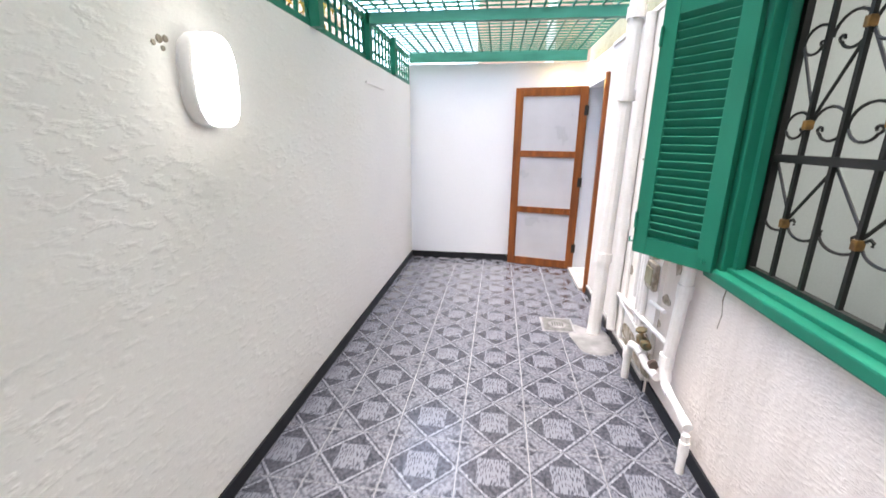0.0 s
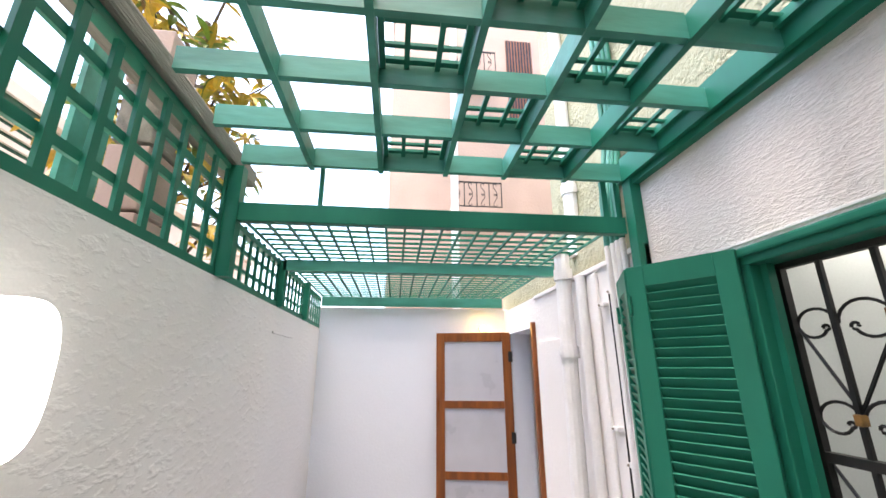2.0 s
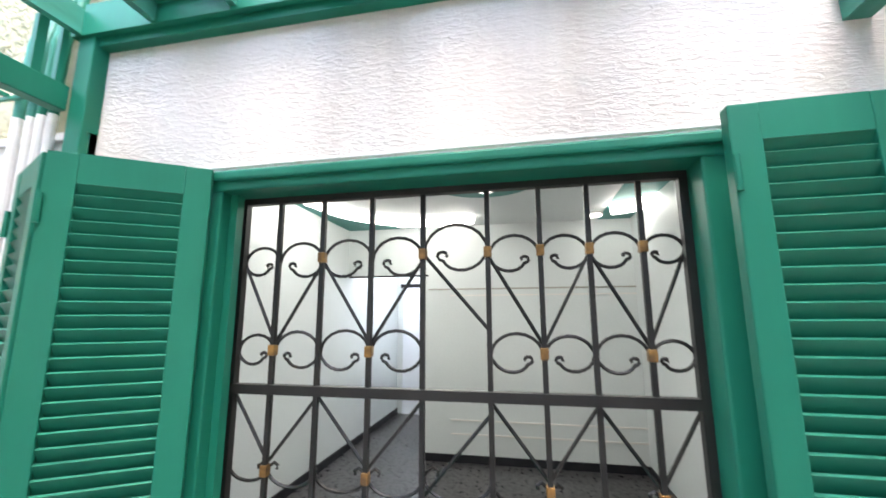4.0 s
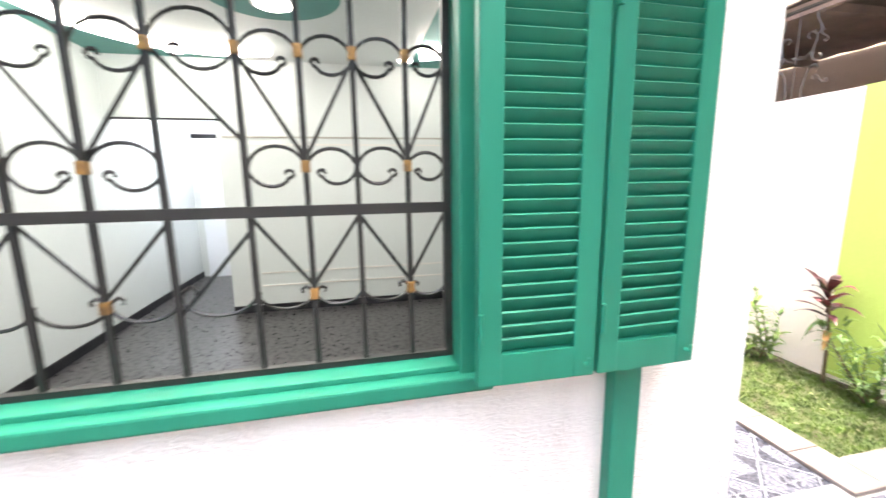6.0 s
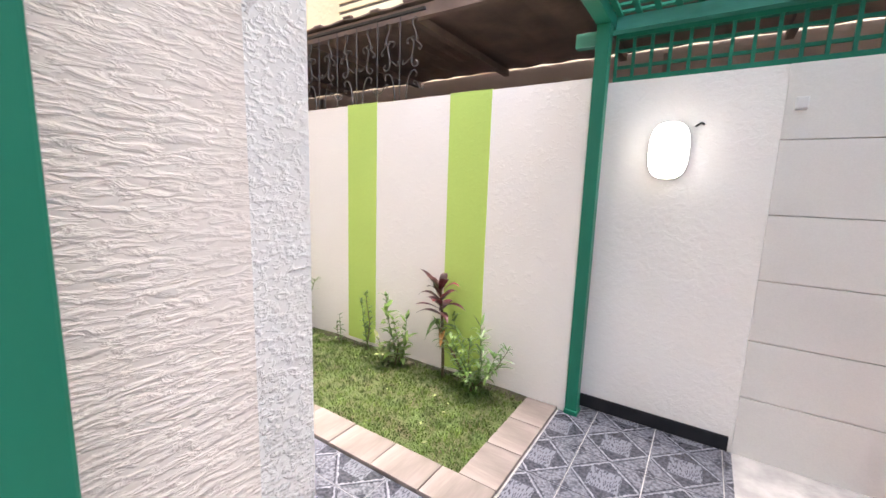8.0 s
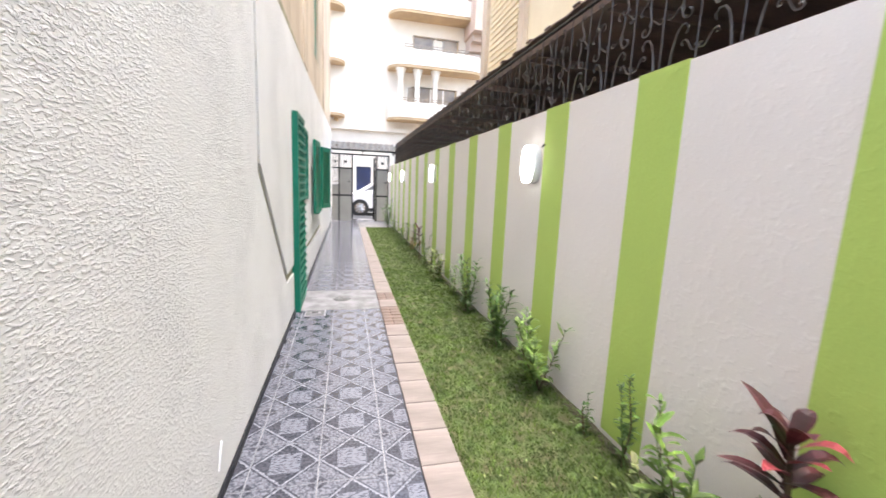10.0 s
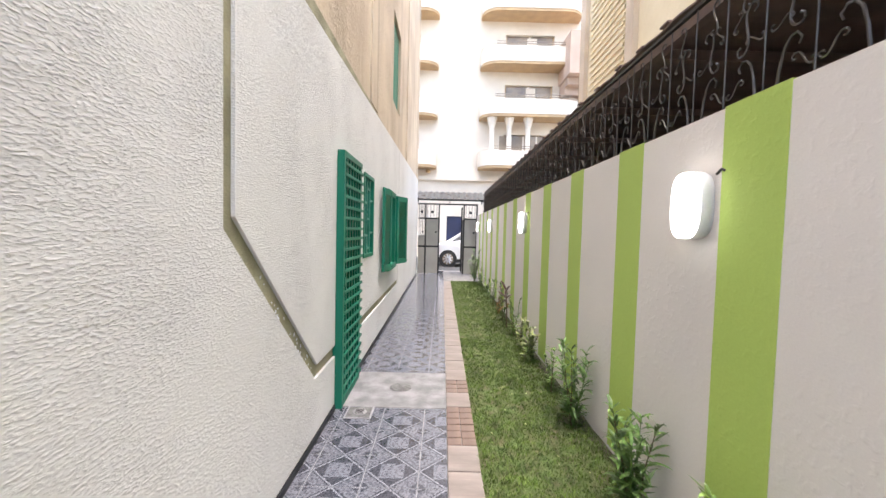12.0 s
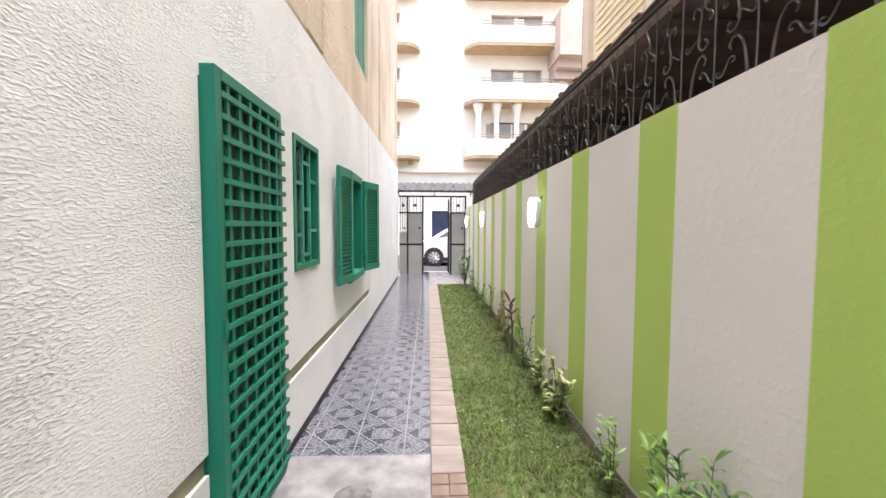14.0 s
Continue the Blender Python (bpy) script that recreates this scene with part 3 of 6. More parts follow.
# striped boundary wall of the passage
wall_south = structure("wall_south", box(1.25, GATE_X, SOUTH - 0.2, SOUTH, -0.05, 2.05), PALE_WALL, "pale boundary wall with lime green vertical stripes")
bm = box(0, 0.325, 0, 0.003, 0, 2.0)
bx(bm, 0, 0.325, -0.2, 0.003, 2.0, 2.006)
stripe = part("painted_stripe", bm, LIME_PAINT, wall_south)
stripe.matrix_basis = pose(1.88, SOUTH, 0.05)
for i in range(1, 14):
    again("painted_stripe", stripe, wall_south, pose(1.88 + 1.013 * i, SOUTH, 0.05))
wall_south_west = structure("wall_south_west", box(0.36, 1.25, RECESS - 0.2, RECESS, -0.05, 2.05), CREAM_RENDER, "plain pale painted boundary wall under the lattice roof")
wall_south_block = thing("wall_south_block", "grey board-marked wall with horizontal joint lines", "wall", kind="structure")
for k in range(6):
    z0 = (-0.05, 0.335, 0.655, 0.985, 1.325, 1.695)[k]
    z1 = (0.331, 0.651, 0.981, 1.321, 1.691, 2.05)[k]
    part("panel", box(-2.4, 0.36, RECESS - 0.2, RECESS + 0.005, z0, z1, bevel=0.003), BLOCK_PAINT, wall_south_block)


# ---- sheds, roof and buildings round about ----
def carport():
    """The neighbour's sheet roof behind the wall, seen from under it."""
    e = thing("carport_roof", "dark brown corrugated sheet roof beyond the boundary wall", "roof")
    bm = bmesh.new()
    prev = None
    n = 300
    for i in range(n + 1):
        x = -2.6 + 18.8 * i / n
        dz = 0.007 * math.sin(i * math.tau / 6)
        row = [bm.verts.new((x, y, 2.83 + dz + s)) for y, s in ((-2.76, 0), (-4.75, 0), (-4.75, 0.012), (-2.76, 0.012))]
        if prev:
            for k in range(4):
                bm.faces.new((prev[k], prev[(k + 1) % 4], row[(k + 1) % 4], row[k]))
        prev = row
    part("roof_sheet", bm, ROOF_SHEET, e)
    raf = part("rafter", box(-0.03, 0.03, -4.7, -2.8, 2.74, 2.81), ROOF_SHEET, e)
    raf.matrix_basis = pose(-2.4, 0, 0)
    for i in range(1, 15):
        again("rafter", raf, e, pose(-2.4 + 1.3 * i, 0, 0))
    part("edge_beam", box(-2.6, 16.2, -2.84, -2.78, 2.72, 2.81), ROOF_SHEET, e)
    cap = part("edge_tile", box(-0.05, 0.05, -2.79, -2.75, 2.845, 2.862, bevel=0.006), ROOF_SHEET, e)
    cap.matrix_basis = pose(1.1, 0, 0)
    for i in range(1, 38):
        again("edge_tile", cap, e, pose(1.1 + 0.4 * i + 0.07 * math.sin(i * 5.1), 0, 0.006 * math.sin(i * 3.3)))
    for x in (1.1, 6.0, 11.0, 16.0):
        part("post", box(x - 0.03, x + 0.03, -4.68, -4.62, -0.06, 2.74), ROOF_SHEET, e)
    return e


carport()
structure("wall_neighbour_end", box(16.2, 16.35, -4.95, -2.77, -0.06, 2.83), ROOF_SHEET, "dark brown sheet closing the end of the carport")
structure("wall_neighbour", box(-2.6, 16.2, -4.95, -4.76, -0.06, 2.82), PINK_WALL, "dusty pink wall under the sheet roof")


def facade_window(parent, x0, x1, z0, z1, y, slat=True):
    """A shuttered window on a facade that runs along x and faces +y."""
    w = part("window", box(x0, x1, y, y + 0.05, z0, z1), DARK_GLASS, parent)
    part("window_frame", box(x0 - 0.08, x1 + 0.08, y, y + 0.09, z1, z1 + 0.1), YELLOW, w)
    part("sill", box(x0 - 0.08, x1 + 0.08, y, y + 0.12, z0 - 0.08, z0), YELLOW, w)
    if slat:
        k = int((z1 - z0) / 0.12)
        for i in range(k):
            part("slat", box(x0, x1, y + 0.05, y + 0.075, z0 + 0.12 * i, z0 + 0.12 * i + 0.07), YELLOW, w)


def yellow_house():
    e = thing("apartment_building", "pale yellow apartment block behind the sheet roof", "building")
    part("wall", box(-4.0, 13.3, -12.0, -4.97, -0.06, 9.5), YELLOW, e)
    part("roof", box(-4.2, 13.5, -12.2, -4.8, 9.5, 9.75), YELLOW, e)
    for x in (12.9, 10.25, 7.2, 3.0):
        part("pilaster", box(x, x + 0.32, -4.97, -4.86, 2.9, 9.5), BEIGE_UP, e)
    panel = part("panel", box(10.75, 12.6, -4.97, -4.93, 3.3, 9.2), YELLOW, e, "ribbed pale panel")
    rib = part("rib", box(0, 1.85, 0, 0.03, 0, 0.06), YELLOW, panel)
    rib.matrix_basis = pose(10.75, -4.93, 3.4)
    for i in range(1, 38):
        again("rib", rib, panel, pose(10.75, -4.93, 3.4 + 0.148 * i))
    for z in (4.0, 7.2):
        facade_window(e, 4.6, 5.9, z, z + 1.5, -4.97)
    part("drain_pipe", tube(bmesh.new(), [(13.34, -4.92, 0), (13.34, -4.92, 9.4)], 0.025, 8), BLACK_IRON, e)


yellow_house()


def balcony(parent, y0, y1, z, depth, x):
    """A balcony with rounded ends: ochre soffit, white solid parapet, thin rail."""
    def outline(grow):
        r = depth * 0.75
        pts = [(x, y0 - grow)]
        for a in range(0, 91, 15):
            pts.append((x - depth + r - (r + grow) * math.sin(radians(a)), y0 + r - (r + grow) * math.cos(radians(a))))
        for a in range(90, -1, -15):
            pts.append((x - depth + r - (r + grow) * math.sin(radians(a)), y1 - r + (r + grow) * math.cos(radians(a))))
        pts.append((x, y1 + grow))
        return pts

    def slab(pts, za, zb):
        bm = bmesh.new()
        a = [bm.verts.new((*p, za)) for p in pts]
        b = [bm.verts.new((*p, zb)) for p in pts]
        bm.faces.new(a)
        bm.faces.new(b)
        for i in range(len(pts)):
            j = (i + 1) % len(pts)
            bm.faces.new((a[i], a[j], b[j], b[i]))
        return bm
    b = part("balcony", slab(outline(0.0), z, z + 0.15), FACADE_OCHRE, parent, "ochre-soffited balcony")
    part("parapet", slab(outline(0.03), z + 0.15, z + 1.0), FACADE_WHITE, b)
    part("rail", tube(bmesh.new(), [(px, py, z + 1.12) for px, py in outline(-0.05)[1:-1]], 0.025, 5), FACADE_WHITE, b)


def street_building():
    X = 27.0
    e = thing("apartment_building", "white apartment block with rounded balconies across the street", "building")
    bm = bmesh.new()
    holes = []
    for k in range(5):
        z = 5.2 + 2.95 * k
        holes += [(-7.8, -4.9, z + 1.0, z + 2.2), (0.2, 1.2, z + 0.95, z + 2.2)]
    holes.append((-2.5, -1.6, -0.05, 2.4))
    wall_y(bm, X, X + 0.3, -26, 16, -0.06, 21, holes)
    part("wall", bm, FACADE_WHITE, e)
    part("roof", box(X - 0.3, X + 9, -26.2, 16.2, 21, 21.3), FACADE_WHITE, e)
    part("core", box(X + 0.3, X + 9, -26, 16, -0.06, 21), FACADE_WHITE, e)
    for k in range(5):
        z = 5.2 + 2.95 * k
        balcony(e, -9.2, -3.4, z, 1.3, X)
        balcony(e, -0.9, 3.2, z, 1.1, X)
        for ya, yb in ((-7.8, -4.9), (0.2, 1.2)):
            w = part("window", box(X + 0.22, X + 0.26, ya, yb, z + 0.95, z + 2.2), PALE_GLASS, e)
            part("mullion", box(X + 0.18, X + 0.24, (ya + yb) / 2 - 0.05, (ya + yb) / 2 + 0.05, z + 0.95, z + 2.2), FACADE_WHITE, w)
            part("sash", box(X + 0.18, X + 0.23, ya, ya + 0.08, z + 0.95, z + 2.2), FACADE_OCHRE, w)
            part("sash", box(X + 0.18, X + 0.23, yb - 0.08, yb, z + 0.95, z + 2.2), FACADE_OCHRE, w)
            part("curtain", box(X + 0.19, X + 0.215, ya + 0.35 * (yb - ya), ya + 0.55 * (yb - ya), z + 0.95, z + 2.1), FACADE_WHITE, w)
    for y in (-4.1, -5.1, -6.2):
        c = part("column", lathe(bmesh.new(), [(0.14, 0), (0.14, 1.4), (0.3, 1.95), (0.3, 2.1)], 16, pose(X - 0.85, y, 6.15)), FACADE_WHITE, e)
    door = part("balcony_door", box(X - 0.02, X + 0.02, -6.9, -4.6, 5.35, 7.3), PALE_GLASS, e, "dark balcony doorway")
    for y in (-6.9, -6.1, -5.35, -4.6):
        part("mullion", box(X - 0.05, X, y - 0.05, y + 0.05, 5.35, 7.3), FACADE_WHITE, door)
    for k in range(5):
        for dz in (1.12, 1.24):
            part("balcony_rail", tube(bmesh.new(), [(X - 1.28, -8.4, 5.2 + 2.95 * k + dz), (X - 1.28, -4.2, 5.2 + 2.95 * k + dz)], 0.022, 5), PALE_GLASS, e)
    part("cornice", box(X - 0.25, X, -26, 16, 4.55, 4.8), FACADE_WHITE, e)
    part("side_bay", box(X - 2.2, X, -9.9, -8.1, 10.3, 12.6), PEACH, e, "peach projecting bay")
    for i in range(3):
        part("bracket", box(X - 1.6 + 0.5 * i, X, -9.8, -8.2, 9.1 + 0.4 * (2 - i), 9.52 + 0.4 * (2 - i)), PEACH, e)
    part("shop_front", box(X + 0.1, X + 0.16, -2.5, -1.6, -0.05, 2.4), BLUE_SHOP, e, "dark blue shop shutter")
    part("lamp", lathe(bmesh.new(), [(0.12, 0), (0.15, 0.1), (0.1, 0.2)], 16, pose(X - 0.1, -0.4, 5.0)), FACADE_OCHRE, e)


street_building()

# buildings seen through the pergola
e = thing("apartment_building", "peach rendered building beyond the end wall", "building")
part("wall", box(-0.3, 7.5, 8.6, 14, -0.06, 11.5), PEACH, e)
part("roof", box(-0.4, 7.7, 8.5, 14.1, 11.5, 11.7), PEACH, e)
for z in (4.72, 8.1):
    b = part("balcony", box(0.98, 2.1, 8.2, 8.6, z, z + 0.1), PEACH, e)
    part("rail", box(1.0, 2.08, 8.22, 8.245, z + 0.66, z + 0.69), BLACK_IRON, b)
    part("rail", box(1.0, 2.08, 8.22, 8.24, z + 0.12, z + 0.14), BLACK_IRON, b)
    for i in range(5):
        part("rail_bar", box(1.0 + 0.265 * i, 1.018 + 0.265 * i, 8.22, 8.24, z + 0.1, z + 0.69), BLACK_IRON, b)
        if i < 4:
            for cz, sd in ((0.28, 1), (0.52, -1)):
                part("scroll", tube(bmesh.new(), s_scroll(1.14 + 0.265 * i, z + cz, 0.46, 35 * sd, 4.6, sd, 8.23), 0.009, 5), BLACK_IRON, b)
shut = part("window", box(2.45, 3.1, 8.56, 8.6, 7.0, 9.5), PINE, e, "brown slatted window shutter")
for i in range(9):
    part("slat", box(2.46 + 0.072 * i, 2.49 + 0.072 * i, 8.54, 8.56, 7.02, 9.48), BLACK_TILE, shut)
part("drain_pipe", tube(bmesh.new(), [(0.95, 7.4, -0.06), (0.95, 7.4, 14)], 0.07, 10), PVC, e)
e = thing("apartment_building", "cream house with shuttered windows beyond the lattice", "building")
part("wall", box(-9, -4.2, -4.0, 12, -0.06, 4.4), FACADE_WHITE, e)
part("roof", box(-9.2, -4.1, -4.2, 12.2, 4.4, 4.55), FACADE_WHITE, e)
for y in (0.3, 2.2, 4.4):
    w = part("window", box(-4.2, -4.14, y, y + 0.9, 2.6, 4.4), SHADE_GREEN, e)
    for i in range(14):
        part("slat", box(-4.14, -4.10, y + 0.05, y + 0.85, 2.68 + 0.12 * i, 2.74 + 0.12 * i), FACADE_WHITE, w)


# ---- pergola ----
def pergola_front():
    """Egg-crate pergola over the patio, some cells filled with small lattice."""
    e = thing("pergola", "green painted timber egg-crate pergola over the patio", "pergola")
    xs = [-0.82, -0.49, -0.16, 0.16, 0.46, 0.78, 1.09]
    ys = [2.42 - 0.305 * j for j in range(8)]
    for j, y in enumerate(ys):
        for a, b in zip(xs, xs[1:]):
            part("cross_plank", box(a + 0.012, b - 0.012, y - 0.013, y + 0.013, 2.59 + 0.004 * ((j * 7) % 3), 2.685), GREEN_OLD, e)
    for i, x in enumerate(xs[1:], 1):
        part("long_plank", box(x - 0.012, x + 0.012, ys[-1] - 0.03, ys[0] + 0.03, 2.585, 2.675), GREEN_OLD if i < 5 else GREEN, e)
    for i in range(6):
        for j in range(7):
            if (i + j) % 2 or i < 2:
                continue
            panel = part("lattice_panel", box(xs[i] + 0.014, xs[i] + 0.034, ys[j + 1] + 0.014, ys[j] - 0.014, 2.655, 2.675), GREEN, e)
            part("strip", box(xs[i + 1] - 0.034, xs[i + 1] - 0.014, ys[j + 1] + 0.014, ys[j] - 0.014, 2.655, 2.675), GREEN, panel)
            for k in (1, 2):
                u = xs[i] + (xs[i + 1] - xs[i]) * k / 3
                part("strip", box(u - 0.009, u + 0.009, ys[j + 1] + 0.014, ys[j] - 0.014, 2.66, 2.673), GREEN, panel)
                v = ys[j + 1] + (ys[j] - ys[j + 1]) * k / 3
                part("strip", box(xs[i] + 0.014, xs[i + 1] - 0.014, v - 0.009, v + 0.009, 2.674, 2.686), GREEN, panel)
            for v in (ys[j + 1] + 0.03, ys[j] - 0.03):
                part("strip", box(xs[i] + 0.014, xs[i + 1] - 0.014, v - 0.012, v + 0.012, 2.676, 2.69), GREEN, panel)
    part("wall_plate", box(1.105, 1.2, 0.25, 2.44, 2.555, 2.65), GREEN, e)
    part("wall_board", box(1.10, 1.135, 0.25, 2.44, 2.65, 2.73), GREEN, e)
    part("wall_post", box(1.09, 1.17, 2.36, 2.43, 1.2, 2.66, bevel=0.004), GREEN, e)
    part("main_beam", box(-0.80, 1.09, 2.435, 2.48, 2.31, 2.40, bevel=0.004), GREEN, e)
    for x, w in ((-0.45, 0.02), (0.98, 0.03), (1.05, 0.02)):
        part("strut", box(x, x + w, 2.445, 2.465, 2.40, 2.60), GREEN, e)
    part("corner_post", box(-0.868, -0.80, 2.432, 2.49, 2.05, 2.585), GREEN, e)
    part("timber_cap", box(-0.97, -0.835, 0.2, 2.7, 2.588, 2.675, bevel=0.012), TIMBER, e, "grey weathered timber")
    return e


pergola_front()


def lattice_roof(name, label, x0, x1, y0, y1, z, step, beams, sw=0.0065):
    """A flat roof of crossed slats on beams."""
    e = thing(name, label, "lattice roof")
    n = int((x1 - x0) / step)
    first = None
    for i in range(n + 1):
        x = x0 + (x1 - x0) * i / n
        part("strip", box(x - sw, x + sw, y0, y1, z, z + 0.012), GREEN, e)
    n = int((y1 - y0) / step)
    for i in range(n + 1):
        y = y0 + (y1 - y0) * i / n
        part("strip", box(x0, x1, y - sw, y + sw, z + 0.012, z + 0.024), GREEN, e)
    for y in beams:
        part("beam", box(x0, x1, y - 0.03, y + 0.03, z - 0.075, z - 0.001), GREEN_OLD, e)
    return e


lattice_roof("lattice_roof", "low green slatted lattice roof at the patio end", -0.84, 1.08, 2.50, 4.96, 2.375, 0.098, (3.42, 4.93))
structure("trim", box(-0.84, 1.08, 4.90, 4.93, 2.275, 2.30), GREEN_OLD, "green board under the lattice roof end", "board")
e = lattice_roof("lattice_roof", "green slatted lattice roof over the patio corner", -2.35, 1.25, -2.76, 0.15, 2.40, 0.095, (-2.70, -1.2, 0.12), 0.015)
part("beam", box(1.17, 1.25, -2.76, 0.15, 2.33, 2.40, bevel=0.005), GREEN, e)
part("post", box(1.172, 1.246, -2.61, -2.536, 0.0, 2.33, bevel=0.005), GREEN, e)
part("beam_end", box(1.246, 1.36, -2.60, -2.545, 2.22, 2.30, bevel=0.008), GREEN_OLD, e)
part("post_foot", box(1.164, 1.249, -2.618, -2.526, 0.0, 0.03, bevel=0.004), GREEN, e)


def lattice_screen(label, y0, y1, x, z0, z1, step, sw, plane="y"):
    """Upright crossed slats on top of a wall, in a frame."""
    e = thing("lattice_screen", label, "lattice screen")

    def put(name, a, b, c, d, off, t):
        if plane == "y":
            part(name, box(x + off, x + off + t, a, b, c, d), GREEN, e)
        else:
            part(name, box(a, b, x + off, x + off + t, c, d), GREEN, e)
    n = max(1, round((y1 - y0) / step))
    for i in range(n + 1):
        v = y0 + (y1 - y0) * i / n
        put("strip", v - sw / 2, v + sw / 2, z0, z1 + 0.02, 0.012, 0.014)
    m = max(1, round((z1 - z0) / step))
    for i in range(1, m):
        v = z0 + (z1 - z0) * i / m
        put("strip", y0, y1, v - sw / 2, v + sw / 2, -0.002, 0.014)
    put("rail", y0, y1, z0, z0 + 0.035, -0.01, 0.04)
    put("rail", y0, y1, z1 - 0.03, z1, -0.01, 0.04)
    return e


lattice_screen("green slatted screen on the boundary wall under the pergola", 0.1, 2.43, -0.885, 2.05, 2.585, 0.128, 0.03)
lattice_screen("low green slatted screen at the patio end", 2.52, 4.96, -0.885, 2.05, 2.36, 0.105, 0.02)
for y in (3.42, 4.2):
    e = thing("fence_post", "short green timber post in the lattice screen", "post", group="screen posts")
    part("post", box(-0.87, -0.82, y - 0.03, y + 0.03, 2.05, 2.372), GREEN, e)
lattice_screen("green slatted screen on the patio corner wall", -2.3, 1.17, -2.76, 2.05, 2.33, 0.095, 0.018, plane="x")
e = thing("privacy_board", "green board standing behind the slatted screen", "board")
part("board", box(-1.2, -1.18, 1.95, 2.12, 1.9, 3.0), GREEN_OLD, e)
part("stake", box(-1.22, -1.2, 2.0, 2.06, -0.06, 2.9), TIMBER, e)
e = thing("brick_pier", "rough grey brick pier beyond the screen", "pier")
for k in range(11):
    part("brick", box(-1.24 + 0.01 * (k % 2), -1.08, 2.2, 2.42, -0.06 + 0.29 * k, 0.215 + 0.29 * k, bevel=0.008), PINK_WALL if k % 3 else TIMBER, e)


# ---- windows, shutters, grilles, doors ----
def shutter_leaf(w, h, n, t=0.036):
    """A louvred shutter leaf, hinge edge at x = 0, foot at z = 0, slats between stiles and rails."""
    e = thing("shutter_leaf", "open green louvred wooden shutter leaf", "shutter", group="window shutters")
    s = min(0.07, w * 0.19)
    part("stile", box(0, s, -t / 2, t / 2, 0, h, bevel=0.004), GREEN, e)
    part("stile", box(w - s, w, -t / 2, t / 2, 0, h, bevel=0.004), GREEN, e)
    part("rail", box(s, w - s, -t / 2 + 0.002, t / 2 - 0.002, 0, 0.085), GREEN, e)
    part("rail", box(s, w - s, -t / 2 + 0.002, t / 2 - 0.002, h - 0.085, h), GREEN, e)
    bm = box(s - 0.002, w - s + 0.002, -0.0245, 0.0245, -0.0035, 0.0035)
    bmesh.ops.rotate(bm, verts=bm.verts, cent=(0, 0, 0), matrix=Matrix.Rotation(radians(-59), 3, "X"))
    first = part("slat", bm, GREEN, e)
    z0, z1 = 0.105, h - 0.10
    first.matrix_basis = pose(0, 0, z0)
    for i in range(1, n):
        again("slat", first, e, pose(0, 0, z0 + (z1 - z0) * i / (n - 1)))
    part("hinge", tube(bmesh.new(), [(0.004, -t / 2 - 0.006, h - 0.2), (0.004, -t / 2 - 0.006, h - 0.12)], 0.007, 8), GREEN, e)
    part("hinge", tube(bmesh.new(), [(0.004, -t / 2 - 0.006, 0.12), (0.004, -t / 2 - 0.006, 0.2)], 0.007, 8), GREEN, e)
    part("hook", tube(bmesh.new(), [(w - 0.03, -t / 2, 0.04), (w - 0.03, -t / 2 - 0.02, 0.04), (w - 0.03, -t / 2 - 0.02, 0.06)], 0.005, 6), GREEN, e)
    return e


def stand(e, a, b, z):
    """Turns a leaf so that it runs from a to b, in plan."""
    e.matrix_basis = pose(a[0], a[1], z, 0, 0, math.degrees(math.atan2(b[1] - a[1], b[0] - a[0])))
    return e


# west window: the leaves fold out in pairs; slats face the patio
stand(shutter_leaf(0.386, 1.13, 27), (0.895, 2.17), (1.11, 1.85), 0.93)
stand(shutter_leaf(0.312, 1.13, 27), (1.03, 2.465), (0.904, 2.18), 0.93)
stand(shutter_leaf(0.328, 1.13, 27), (1.05, 0.479), (1.045, 0.151), 0.95)
stand(shutter_leaf(0.315, 1.13, 27), (1.045, 0.14), (1.052, -0.175), 0.95)
# passage window
stand(shutter_leaf(0.47, 1.15, 25), (7.95, -0.56), (8.42, -0.60), 0.92)
stand(shutter_leaf(0.44, 1.15, 25), (9.29, -0.585), (9.70, -0.71), 0.92)


def west_window():
    e = thing("window_1", "green framed barred window of the house, shutters open", "window", kind="structure")
    y0, y1, z0, z1 = 0.47, 1.86, 0.94, 2.02
    f = part("window_frame", box(1.13, 1.26, y1 - 0.03, y1 + 0.055, z0 - 0.028, z1 + 0.03, bevel=0.006), GREEN, e)
    part("window_frame", box(1.13, 1.26, y0 - 0.055, y0 + 0.03, z0 - 0.028, z1 + 0.03, bevel=0.006), GREEN, e)
    part("window_frame", box(1.125, 1.262, y0 - 0.055, y1 + 0.055, z1 - 0.02, z1 + 0.034, bevel=0.006), GREEN, e)
    part("moulding", box(1.11, 1.13, y0 - 0.06, y1 + 0.06, z1 + 0.008, z1 + 0.04, bevel=0.008), GREEN, e)
    part("window_sill", box(1.105, 1.262, y0 - 0.06, y1 + 0.06, z0 - 0.042, z0 + 0.005, bevel=0.008), GREEN, e)
    part("sill_step", box(1.15, 1.262, y0 + 0.03, y1 - 0.03, z0 + 0.004, z0 + 0.022, bevel=0.004), GREEN, e)
    part("stop", box(1.17, 1.2, y1 - 0.055, y1 - 0.03, z0 + 0.022, z1 - 0.02), GREEN, e)
    return e


west_window()
tagged(part("wall_ridge", box(EAST - 0.005, EAST, 0.3, 1.98, 2.08, 2.09, bevel=0.002), WHITE_GOB), "raised plaster ridge over the window", "trim", kind="structure")


